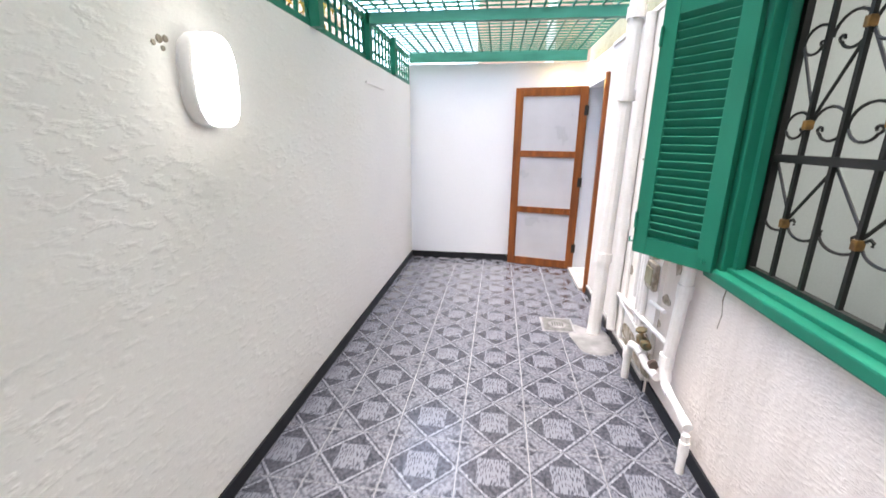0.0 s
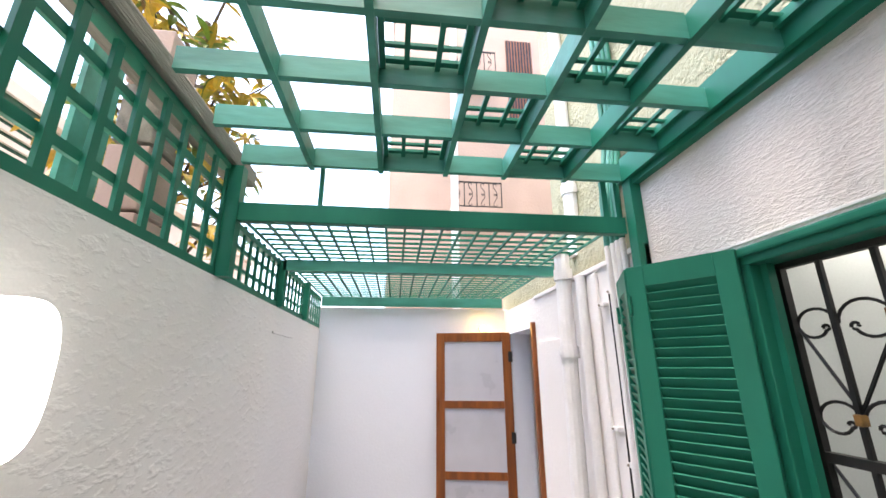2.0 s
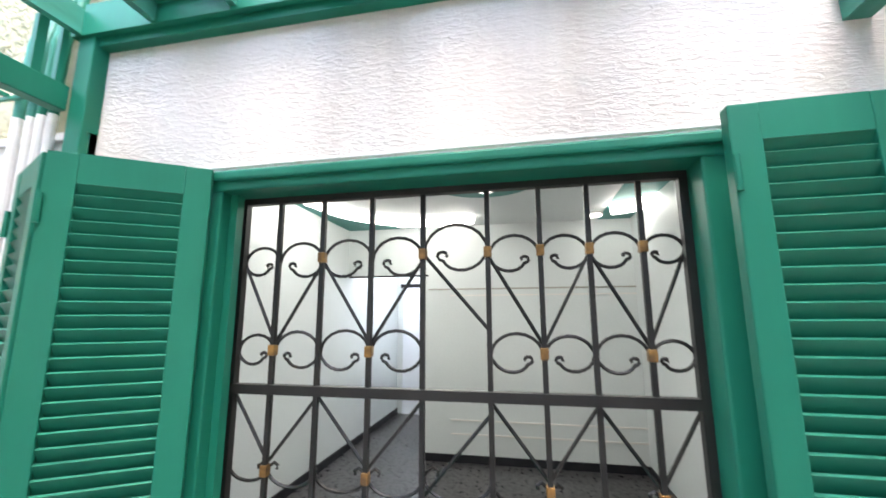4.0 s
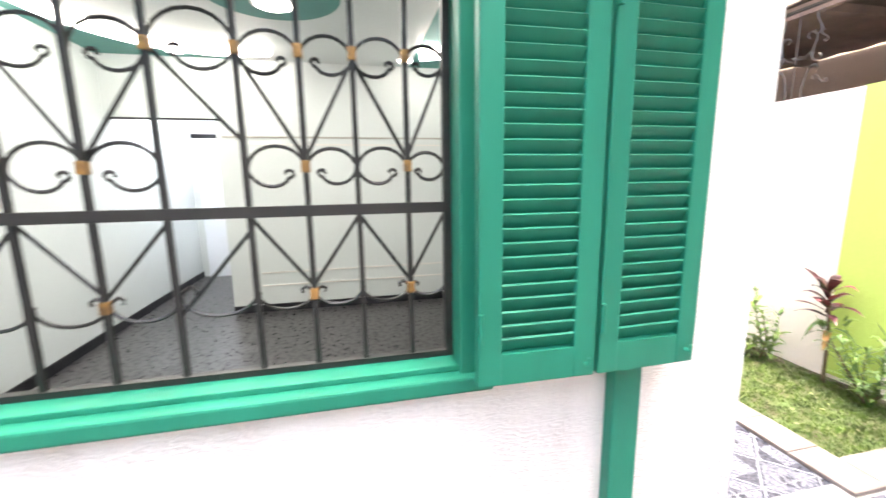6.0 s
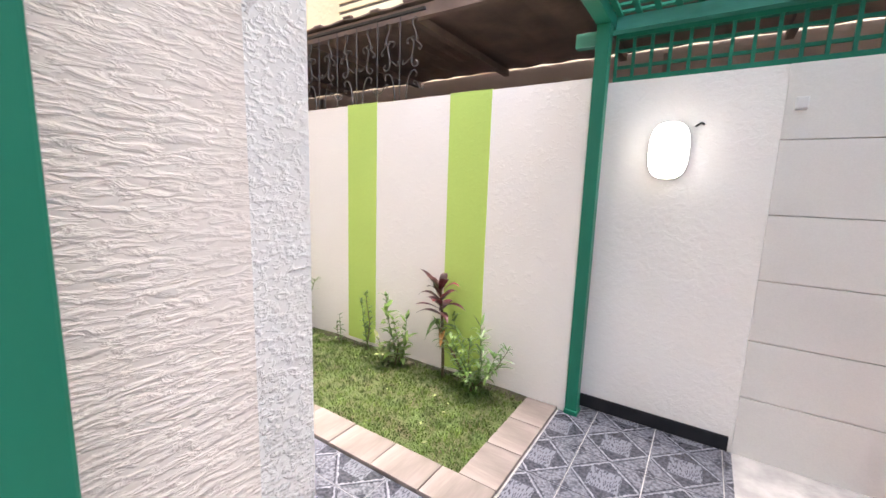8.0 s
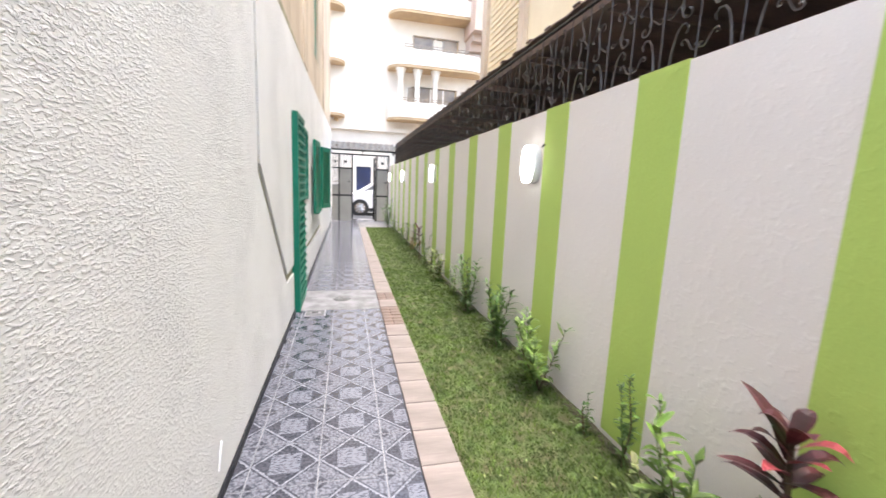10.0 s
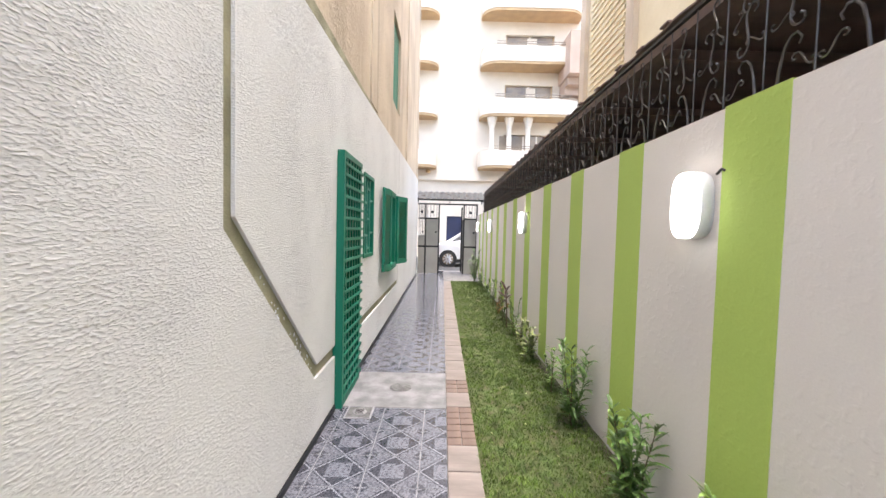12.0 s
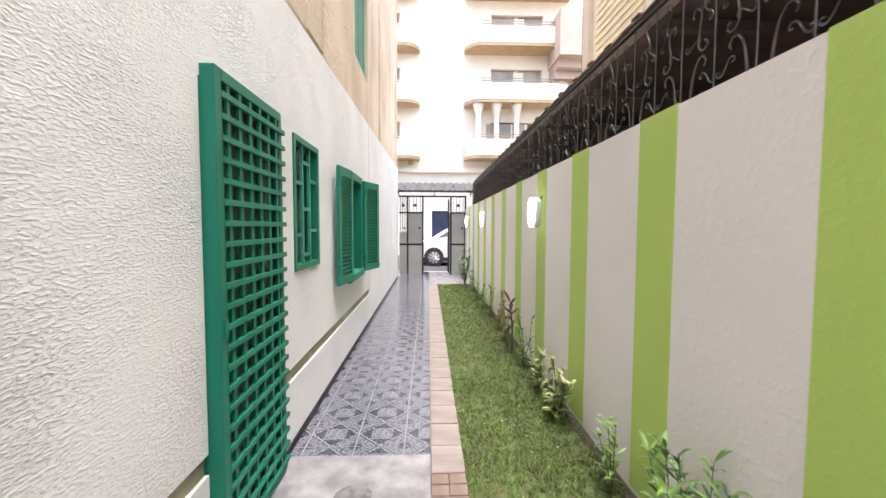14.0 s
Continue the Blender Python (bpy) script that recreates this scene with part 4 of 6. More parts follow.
def west_grille():
    """Wrought iron grille: upright bars, V braces, heart scrolls and gold collars."""
    e = thing("window_grille", "black wrought iron window grille with gold collars", "grille", pose(1.232, 0, 0))
    y0, y1, z0, z1 = 0.50, 1.83, 0.96, 2.0
    for a in ((y0, y0 + 0.022, z0, z1), (y1 - 0.022, y1, z0, z1)):
        part("frame_bar", box(-0.012, 0.012, a[0], a[1], a[2], a[3]), BLACK_IRON, e)
    for z in (z0, z1 - 0.02):
        part("frame_bar", box(-0.012, 0.012, y0 + 0.022, y1 - 0.022, z, z + 0.02), BLACK_IRON, e)
    part("middle_bar", box(-0.014, 0.014, y0 + 0.022, y1 - 0.022, 1.392, 1.42), BLACK_IRON, e)
    ys = [1.69, 1.54, 1.38, 1.22, 1.03, 0.885, 0.755, 0.62]
    for y in ys:
        part("bar", box(-0.007, 0.007, y - 0.007, y + 0.007, z0 + 0.02, z1 - 0.02), BLACK_IRON, e)

    def brace(a, b):
        part("brace", tube(bmesh.new(), [(0.01, *a), (0.01, *b)], 0.0055, 5), BLACK_IRON, e)

    def collar(y, z):
        part("collar", box(-0.013, 0.013, y - 0.011, y + 0.011, z - 0.016, z + 0.016, bevel=0.004), GOLD, e)

    def scroll(y, z, yn, down=False):
        """From the collar over to the next bar, curling back under itself."""
        s = -1 if down else 1
        r = abs(yn - y) / 2
        c = (y + yn) / 2
        d = 1 if yn > y else -1
        pts = []
        if down:
            pts += [(0.01, y + d * 0.42 * r, z + 0.16 * r), (0.01, y + d * 0.46 * r, z + 0.3 * r), (0.01, y + d * 0.3 * r, z + 0.4 * r), (0.01, y + d * 0.1 * r, z + 0.25 * r)]
        for i in range(19):
            th = radians((190 if down else 318) * i / 18)
            k = r * 0.97 * (1 if th < math.pi else 1 - 0.46 * (th - math.pi) / radians(138))
            pts.append((0.01, c - d * k * math.cos(th), z + s * ((0.62 if down else 0.85) * k * math.sin(th) - 0.012)))
        end = pts[-1]
        if not down:
            q = r * 0.2
            for i in range(1, 9):
                th = radians(-90 + 38 * i)
                pts.append((0.01, end[1] - d * q * (1 - 0.06 * i) * math.cos(th), end[2] + q * 0.8 + q * 0.8 * (1 - 0.06 * i) * math.sin(th)))
        part("scroll", tube(bmesh.new(), pts, 0.005, 5), BLACK_IRON, e)
    for y, a, b in ((1.69, y1 - 0.015, 1.54), (1.38, 1.54, 1.22), (0.885, 1.03, 0.755), (0.62, 0.755, y0 + 0.015)):
        brace((a, 1.79), (y, 1.54))
        brace((b, 1.79), (y, 1.54))
        brace((a, 1.39), (y, 1.20))
        brace((b, 1.39), (y, 1.20))
        collar(y, 1.52)
        collar(y, 1.18)
        for yn in (a, b):
            scroll(y, 1.525, yn)
            scroll(y, 1.17, yn, True)
            scroll(y, 1.80, yn)
    for y in (1.54, 1.22, 0.755, 1.03):
        collar(y, 1.80)
    collar(0.885, 1.80)
    collar(0.62, 1.80)
    brace((1.22, 1.80), (1.03, 1.58))
    brace((1.22, 1.14), (1.03, 1.36))
    scroll(1.22, 1.82, 1.03)
    scroll(1.22, 1.18, 1.03, True)
    return e


west_grille()


def lattice_door():
    """Green iron lattice door in the passage wall: box frame, crossed slats, dark sheet behind for shade."""
    e = thing("door_2", "closed green lattice security door in the passage wall", "door", pose(5.78, HOUSE_S, 0.0), kind="structure")
    w, h = 0.77, 2.14
    part("jamb", box(0, 0.055, -0.06, 0.03, 0.0, h, bevel=0.004), GREEN, e)
    part("jamb", box(w - 0.05, w, -0.045, 0.03, 0.0, h, bevel=0.004), GREEN, e)
    part("head", box(0.055, w - 0.05, -0.06, 0.03, h - 0.05, h, bevel=0.004), GREEN, e)
    part("foot", box(0.055, w - 0.05, -0.055, 0.03, 0.0, 0.04), GREEN, e)
    # sheet added behind the slats, coloured as the shade there
    part("shade_sheet", box(0.05, w - 0.05, 0.05, 0.07, 0.0, h - 0.05), SHADE_GREEN, e, "dark green sheet standing in for the shade behind the lattice")
    bm = box(0.05, w + 0.012, -0.062, -0.042, -0.013, 0.013, bevel=0.002)
    first = part("cross_slat", bm, GREEN, e)
    first.matrix_basis = pose(0, 0, 0.07)
    for i in range(1, 23):
        again("cross_slat", first, e, pose(0, 0, 0.07 + 0.0895 * i))
    up = part("upright_slat", box(-0.014, 0.014, -0.055, -0.0415, 0.02, h - 0.04), GREEN, e)
    up.matrix_basis = pose(0.12, 0, 0)
    for i in range(1, 6):
        again("upright_slat", up, e, pose(0.12 + 0.108 * i, 0, 0))
    part("lock", box(0.02, 0.05, -0.068, -0.06, 1.02, 1.1, bevel=0.003), GREEN, e)


lattice_door()


def small_window():
    e = thing("window_2", "small barred window with green glazing bars", "window", pose(6.87, HOUSE_S, 1.18), kind="structure")
    w, h = 0.61, 0.94
    for a in ((0, 0.04, 0, h), (w - 0.04, w, 0, h)):
        part("window_frame", box(a[0], a[1], -0.012, 0.08, a[2], a[3], bevel=0.003), GREEN, e)
    part("window_frame", box(0.04, w - 0.04, -0.012, 0.08, 0, 0.04), GREEN, e)
    part("window_frame", box(0.04, w - 0.04, -0.012, 0.08, h - 0.04, h), GREEN, e)
    # shade behind the bars is in the pane's colour
    part("pane", box(0.04, w - 0.04, 0.06, 0.066, 0.04, h - 0.04), DEEP_GREEN, e, "pane coloured dark green for the shade behind it")
    for x in (0.22, 0.39):
        part("bar", box(x - 0.012, x + 0.012, 0.0, 0.02, 0.04, h - 0.04), GREEN_OLD, e)
    for k, zs in enumerate(((0.25, 0.62), (0.1, 0.44, 0.78), (0.28, 0.66))):
        xa, xb = ((0.04, 0.208), (0.232, 0.378), (0.402, w - 0.04))[k]
        for z in zs:
            part("bar", box(xa, xb, 0.002, 0.018, z - 0.012, z + 0.012), GREEN_OLD, e)


small_window()


def passage_window():
    e = thing("window_3", "green framed window between open shutters", "window", pose(8.46, HOUSE_S, 0.93), kind="structure")
    w, h = 0.81, 1.13
    for a in ((-0.04, 0.05, -0.04, h + 0.04), (w - 0.05, w + 0.04, -0.04, h + 0.04)):
        part("window_frame", box(a[0], a[1], -0.07, 0.06, a[2], a[3], bevel=0.004), GREEN, e)
    part("window_frame", box(0.05, w - 0.05, -0.07, 0.06, h - 0.04, h + 0.04), GREEN, e)
    part("window_sill", box(-0.05, w + 0.05, -0.09, 0.06, -0.05, 0.03, bevel=0.006), GREEN, e)
    # pane coloured dark in place of real shade
    part("pane", box(0.05, w - 0.05, 0.05, 0.058, 0.03, h - 0.04), SHADE_GREEN, e, "pane coloured dark green for the shade behind it")
    part("mullion", box(w / 2 - 0.025, w / 2 + 0.025, 0.0, 0.05, 0.03, h - 0.04), GREEN, e)


passage_window()

# upper windows of the house
for x in (9.4,):
    e = thing("window_4", "closed green shuttered window in the beige upper wall", "window", pose(x, HOUSE_S + 0.03, 3.7), kind="structure")
    part("leaf", box(0, 0.54, 0.05, 0.09, 0, 1.5, bevel=0.005), GREEN, e)
    part("leaf", box(0.56, 1.1, 0.05, 0.09, 0, 1.5, bevel=0.005), GREEN, e)


def pine_door():
    """Open varnished pine door with three frosted panes, and its jamb in the wall."""
    a, b = Vector((1.10, 4.715, 0)), Vector((0.36, 4.88, 0))
    w, h = (b - a).length, 1.99
    e = thing("door_3", "open varnished pine door with three frosted panes", "door", pose(a.x, a.y, 0.008, 0, 0, math.degrees(math.atan2(b.y - a.y, b.x - a.x))), kind="structure")
    s, t = 0.085, 0.04
    part("stile", box(0, s, -t / 2, t / 2, 0, h, bevel=0.004), PINE, e)
    part("stile", box(w - s, w, -t / 2, t / 2, 0, h, bevel=0.004), PINE, e)
    zs = [0, 0.66, 1.31, h]
    for z0, z1 in ((0, 0.09), (0.63, 0.70), (1.26, 1.33), (h - 0.09, h)):
        part("rail", box(s, w - s, -t / 2 + 0.002, t / 2 - 0.002, z0, z1, bevel=0.002), PINE, e)
    for z0, z1 in ((0.09, 0.63), (0.70, 1.26), (1.33, h - 0.09)):
        part("pane", box(s, w - s, -0.008, 0.008, z0, z1), FROST, e, "frosted glass pane")
    for z in (0.25, 1.0, 1.75):
        part("hinge", box(-0.012, 0.03, t / 2, t / 2 + 0.006, z - 0.05, z + 0.05), BLACK_IRON, e)
    f = thing("door_frame", "white painted door frame with a brown inner edge", "door frame", kind="structure")
    part("jamb", box(1.085, 1.3, 4.715, 4.74, 0, 2.0), WHITE_FLAT, f)
    part("jamb", box(1.13, 1.17, 4.03, 4.055, 0, 2.0), PINE, f)
    part("head", box(1.09, 1.3, 4.055, 4.715, 1.98, 2.0), WHITE_FLAT, f)
    part("threshold", box(1.05, 1.3, 4.03, 4.74, 0.0, 0.03, bevel=0.004), WHITE_CEMENT, f)
    structure("wall_store_back", box(2.2, 2.3, 3.3, NORTH + 0.18, -0.05, 2.4), WHITE_FLAT, "white wall inside the store behind the door")
    structure("ceiling_store", box(EAST + 0.24, 2.3, 3.25, NORTH + 0.18, 2.3, 2.4), WHITE_FLAT, "white ceiling of the store", "ceiling")
    structure("wall_store_side", box(EAST + 0.24, 2.2, 3.25, 3.3, -0.05, 2.3), WHITE_FLAT, "white side wall of the store")
    structure("wall_store_north", box(EAST + 0.24, 2.2, NORTH, NORTH + 0.18, -0.05, 2.3), WHITE_FLAT, "white end wall of the store")


pine_door()


# ---- lamps ----
def bulkhead_lamp(m, label, grp="wall lamps"):
    """Oval bulkhead lamp: back plate, white rim, glowing glass. Faces -y in its own space, back at y = 0."""
    e = thing("wall_lamp", label, "wall lamp", m, grp)

    def oval(hw, hh, y0, y1, round_to):
        bm = bmesh.new()
        rows = []
        for y, k in ((y0, 1.0), (y0 + (y1 - y0) * 0.7, 1.0), (y0 + (y1 - y0) * 0.93, round_to), (y1, round_to * 0.8)):
            ring = []
            for i in range(40):
                a = i * math.tau / 40
                c, s = math.cos(a), math.sin(a)
                p = 0.7
                ring.append(bm.verts.new((math.copysign(abs(c) ** p, c) * hw * k, y, math.copysign(abs(s) ** p, s) * hh * k)))
            rows.append(ring)
        for a, b in zip(rows, rows[1:]):
            for i in range(40):
                bm.faces.new((a[i], a[(i + 1) % 40], b[(i + 1) % 40], b[i]))
        bm.faces.new(rows[0][::-1])
        bm.faces.new(rows[-1])
        return bm
    part("back_plate", oval(0.09, 0.145, 0.0, -0.02, 0.97), WHITE_PLASTIC, e, smooth=True)
    part("rim", oval(0.10, 0.154, -0.02, -0.065, 0.98), WHITE_PLASTIC, e, smooth=True)
    part("glass", oval(0.096, 0.15, -0.065, -0.098, 0.86), LAMP_GLOW, e, "lit opal glass", smooth=True)
    part("cable", tube(bmesh.new(), [(0.11, -0.012, 0.13), (0.135, -0.008, 0.15), (0.15, -0.002, 0.14)], 0.006, 6), BLACK_IRON, e)
    return e


bulkhead_lamp(pose(WEST, 1.49, 1.65, 0, 0, 90), "lit white oval bulkhead lamp on the rough wall")
for x in (4.36, 8.22, 12.1, 15.4):
    bulkhead_lamp(pose(x, SOUTH, 1.645, 0, 0, 180), "lit white oval bulkhead lamp on the striped wall")
bulkhead_lamp(pose(0.832, RECESS, 1.645, 0, 0, 180), "lit white oval bulkhead lamp under the lattice roof")
e = thing("wall_lamp", "small warm bulb on the end wall above the pine door", "wall lamp", pose(0.86, NORTH, 2.055))
part("holder", lathe(bmesh.new(), [(0.025, 0), (0.025, 0.05)], 14, pose(0, 0, 0, 90)), WHITE_PLASTIC, e)
part("bulb", lathe(bmesh.new(), [(0.012, 0.05), (0.03, 0.075), (0.03, 0.095), (0.012, 0.115)], 14, pose(0, 0, 0, 90)), WARM_GLOW, e, smooth=True)
e = thing("wall_patch", "dark broken plaster hole beside the lamp", "plaster hole")
for k, (dy, dz, r) in enumerate(((-0.20, 0.12, 0.014), (-0.175, 0.125, 0.012), (-0.225, 0.105, 0.010), (-0.19, 0.095, 0.009))):
    part("chip", lathe(bmesh.new(), [(r, -0.001), (r * 0.8, 0.004)], 9, pose(WEST, 1.545 + dy, 1.635 + dz, 0, 90)), STAIN, e)


e = thing("junction_box", "small white junction box on the board-marked wall", "junction box", pose(0.30, RECESS + 0.005, 1.86))
part("case", box(-0.025, 0.025, 0, 0.03, -0.03, 0.03, bevel=0.006), WHITE_PLASTIC, e)
part("cover", box(-0.02, 0.02, 0.03, 0.034, -0.025, 0.025, bevel=0.002), WHITE_PLASTIC, e)


# ---- pipes along the service wall ----
def pipe(name, label, pts, r, mat=PVC, sockets=(), m=None):
    e = thing(name, label, "pipe")
    part("pipe", tube(bmesh.new(), pts, r, 12), mat, e, smooth=False)
    for p, d in sockets:
        p, d = Vector(p), Vector(d).normalized()
        part("socket", tube(bmesh.new(), [p - d * 0.035, p + d * 0.035], r * 1.22, 12), mat, e)
    return e


pipe("soil_pipe", "thick white soil pipe down the service wall", [(0.995, 3.11, 0.0), (1.02, 3.125, 1.2), (1.035, 3.135, 2.39)], 0.05, sockets=[((1.008, 3.118, 0.62), (0, 0, 1)), ((1.03, 3.13, 1.75), (0, 0, 1)), ((1.035, 3.134, 2.25), (0, 0, 1))])
pipe("soil_pipe", "white soil pipe boxed against the service wall", [(1.085, 3.0, 0.1), (1.088, 3.005, 1.2), (1.09, 3.01, 2.22)], 0.032, sockets=[((1.088, 3.003, 0.9), (0, 0, 1))])
pipe("soil_pipe", "white soil pipe rising past the lattice roof", [(1.17, 3.2, 2.40), (1.17, 3.2, 9.0)], 0.05, sockets=[((1.17, 3.2, 2.9), (0, 0, 1))])
for i, (y, r) in enumerate(((2.66, 0.017), (2.60, 0.015), (2.55, 0.017), (2.505, 0.015))):
    pipe("water_pipe", "slim white water pipe up the service wall", [(1.104, y, 0.35 if i else 0.5), (1.103, y, 1.6), (1.10, y, 2.31)], r)
    pipe("water_pipe", "slim green-painted water pipe beside the pergola", [(1.10, y, 2.31), (1.105, y, 2.6), (1.18, y + 0.02, 3.0), (1.18, y + 0.02, 5.5)], r, GREEN_OLD if i < 2 else GREEN)
for y, z in ((2.80, 2.0), (2.80, 1.35), (2.69, 2.06), (2.69, 1.2)):
    e = thing("pipe_bracket", "small plastered pipe bracket on the service wall", "bracket", pose(SERVICE, y, z), "pipe brackets")
    part("clip", box(-0.03, 0, -0.045, 0.012, -0.012, 0.012, bevel=0.005), PVC, e)
    part("screw", lathe(bmesh.new(), [(0.007, 0), (0.005, 0.008)], 8, pose(-0.03, 0, 0, 0, -90)), STAIN, e)
pipe("cable", "thin dark cable hung down the service wall", [(1.10, 2.70, 2.05), (1.098, 2.69, 1.6), (1.10, 2.70, 1.1), (1.098, 2.69, 0.8)], 0.005, BLACK_IRON)
tagged(part("wall_ridge", box(1.106, SERVICE, 2.36, 3.95, 2.215, 2.246, bevel=0.006), CREAM_RENDER), "rough plaster ledge along the service wall top", "trim", kind="structure")
tagged(part("wall_ridge", box(1.10, SERVICE, 2.84, 2.90, 0.1, 2.2, bevel=0.01), CREAM_RENDER), "plastered pipe chase on the service wall", "trim", kind="structure")
pipe("waste_pipe", "white waste pipe from the wall to the floor drain", [(1.10, 2.01, 0.98), (1.092, 2.035, 0.6), (1.085, 2.055, 0.36), (1.085, 2.035, 0.29)], 0.029, sockets=[((1.096, 2.02, 0.78), (0, -0.05, 1)), ((1.085, 2.055, 0.39), (0, -0.02, 1))])
pipe("waste_pipe", "thin white waste pipe sloping to the floor", [(1.085, 2.04, 0.31), (1.085, 2.0, 0.265), (1.082, 1.84, 0.25), (1.08, 1.77, 0.24), (1.08, 1.75, 0.2), (1.08, 1.746, 0.0)], 0.018,
     sockets=[((1.085, 2.0, 0.265), (0.0, 1, 0.3)), ((1.08, 1.78, 0.242), (0.0, 1, 0.1)), ((1.08, 1.747, 0.13), (0, 0, 1))])
pipe("waste_pipe", "short white waste pipe ending at the floor", [(1.06, 2.513, 0.0), (1.06, 2.52, 0.19), (1.068, 2.50, 0.24), (1.085, 2.42, 0.25), (1.09, 2.28, 0.22), (1.09, 2.14, 0.24)], 0.023, sockets=[((1.06, 2.52, 0.17), (0, 0, 1)), ((1.087, 2.39, 0.248), (0, 1, 0))])
pipe("water_pipe", "white water pipe sloping along the service wall", [(1.10, 3.06, 0.384), (1.10, 2.6, 0.42), (1.10, 2.09, 0.455)], 0.014, sockets=[((1.10, 2.86, 0.4), (0, 1, -0.07))])
pipe("water_pipe", "lower white water pipe along the service wall", [(1.10, 2.92, 0.38), (1.10, 2.6, 0.34), (1.10, 2.3, 0.30)], 0.012)
pipe("water_pipe", "short white pipe stub on the stained plaster", [(1.11, 2.42, 0.56), (1.108, 2.22, 0.585)], 0.011)
e = thing("valve", "corroded brass stop valve on the pipes", "valve", pose(1.082, 2.36, 0.33))
part("body", lathe(bmesh.new(), [(0.025, -0.06), (0.03, -0.03), (0.022, 0.0), (0.03, 0.03), (0.025, 0.06)], 12, pose(0, 0, 0, 90)), BRASS, e)
part("stem", tube(bmesh.new(), [(0, 0, 0), (-0.02, 0, 0.07)], 0.01, 8), BRASS, e)
part("handle", lathe(bmesh.new(), [(0.032, 0), (0.032, 0.012)], 8, pose(-0.02, 0, 0.07, 0, -15)), BRASS, e)
part("nut", lathe(bmesh.new(), [(0.028, 0), (0.028, 0.03)], 6, pose(0.01, -0.13, -0.06, 90)), KERB_RED, e)
e = thing("meter_box", "small rusty grey meter box in the wall", "meter box", pose(SERVICE, 2.445, 0.715))
part("case", box(-0.03, 0, -0.07, 0.07, -0.08, 0.08, bevel=0.012), STAIN, e)
part("lid", box(-0.038, -0.03, -0.05, 0.05, -0.05, 0.05, bevel=0.006), GROOVE, e)
e = thing("plaster_patch", "damp stained plaster behind the pipes", "wall patch")
for k, (y, z, ry, rz) in enumerate(((2.7, 0.20, 0.2, 0.07), (2.45, 0.26, 0.16, 0.12), (2.62, 0.78, 0.09, 0.07), (2.3, 0.62, 0.07, 0.035), (2.85, 0.62, 0.08, 0.05), (2.36, 0.46, 0.05, 0.03), (2.5, 0.84, 0.14, 0.05), (2.75, 0.9, 0.05, 0.05), (2.22, 0.84, 0.04, 0.07), (2.55, 0.13, 0.35, 0.05))):
    bm = bmesh.new()
    ring = [bm.verts.new((SERVICE - 0.0015 if y > 2.4 else EAST - 0.0015, y + ry * math.cos(a) * (0.75 + 0.3 * noise.noise((k, a, 0))), z + rz * math.sin(a) * (0.75 + 0.4 * noise.noise((a, k, 3))))) for a in [i * math.tau / 22 for i in range(22)]]
    mid = [bm.verts.new(v.co + Vector((-0.003, 0, 0))) for v in ring]
    bm.faces.new(mid)
    for i in range(22):
        bm.faces.new((ring[i], ring[(i + 1) % 22], mid[(i + 1) % 22], mid[i]))
    part("stain", bm, STAIN, e)
e = thing("timber_post", "green painted timber post against the house wall", "post")
part("post", box(1.1, EAST, -0.065, 0.03, 0.0, 2.33, bevel=0.005), GREEN, e)
part("foot", box(1.095, EAST, -0.07, 0.035, 0.0, 0.02, bevel=0.003), GREEN, e)
structure("trim", box(1.097, SERVICE, 2.36, 3.95, 0.075, 0.1, bevel=0.006), WHITE_CEMENT, "rough white plinth at the service wall foot", "plinth")
e = thing("wall_crack", "thin dark crack in the plaster under the sill", "crack")
part("crack", tube(bmesh.new(), [(EAST - 0.001, 1.79, 0.88), (EAST - 0.001, 1.80, 0.83), (EAST - 0.001, 1.785, 0.77), (EAST - 0.001, 1.80, 0.70)], 0.003, 5, 0.002), STAIN, e)
tagged(part("wall_niche", box(WEST, WEST + 0.01, 3.35, 3.85, 1.875, 1.89, bevel=0.003), WHITE_GOB), "thin raised plaster ledge on the rough wall", "trim", kind="structure")
structure("door_frame", box(1.085, 1.14, 3.985, 4.03, 0.0, 2.03, bevel=0.004), PINE, "varnished pine frame post at the store opening", "door frame")
tagged(part("wall_panel", box(SERVICE - 0.008, SERVICE, 3.42, 3.95, 0.1, 1.86, bevel=0.004), CREAM_RENDER), "raised white plaster panel beside the door", "trim", kind="structure")


# ---- floor drains and cement ----
def drain(m, label, s=0.13):
    e = thing("floor_drain", label, "floor drain", m)
    part("surround", box(-s, s, -s, s, 0, 0.006, bevel=0.003), GROUT, e)
    part("inset", box(-s * 0.86, s * 0.86, -s * 0.86, s * 0.86, 0.006, 0.0075), SOIL_CEMENT, e)
    part("grate", lathe(bmesh.new(), [(s * 0.55, 0.006), (s * 0.5, 0.011)], 20), CEMENT, e)
    for k in range(5):
        x = -s * 0.3 + s * 0.15 * k
        part("slot", box(x - 0.004, x + 0.004, -s * 0.3, s * 0.3, 0.011, 0.0125), BLACK_IRON, e)


drain(pose(0.73, 3.2, 0.002), "white-rimmed floor drain in the patio tiles")
drain(pose(5.72, -0.72, 0.002), "white-rimmed floor drain by the lattice door", 0.11)
e = thing("cement_patch", "grey cement patch across the passage floor", "cement patch", kind="structure")
part("slab", box(5.83, 6.66, -1.43, HOUSE_S - 0.012, -0.006, 0.004, bevel=0.002), CEMENT, e)
e = thing("manhole_cover", "small round cover set in the cement patch", "manhole cover", pose(6.26, -1.0, 0.004))
part("ring", lathe(bmesh.new(), [(0.105, 0.0), (0.09, 0.008)], 24), SOIL_CEMENT, e)
part("lid", lathe(bmesh.new(), [(0.07, 0.008), (0.065, 0.012)], 24), SOIL_CEMENT, e)
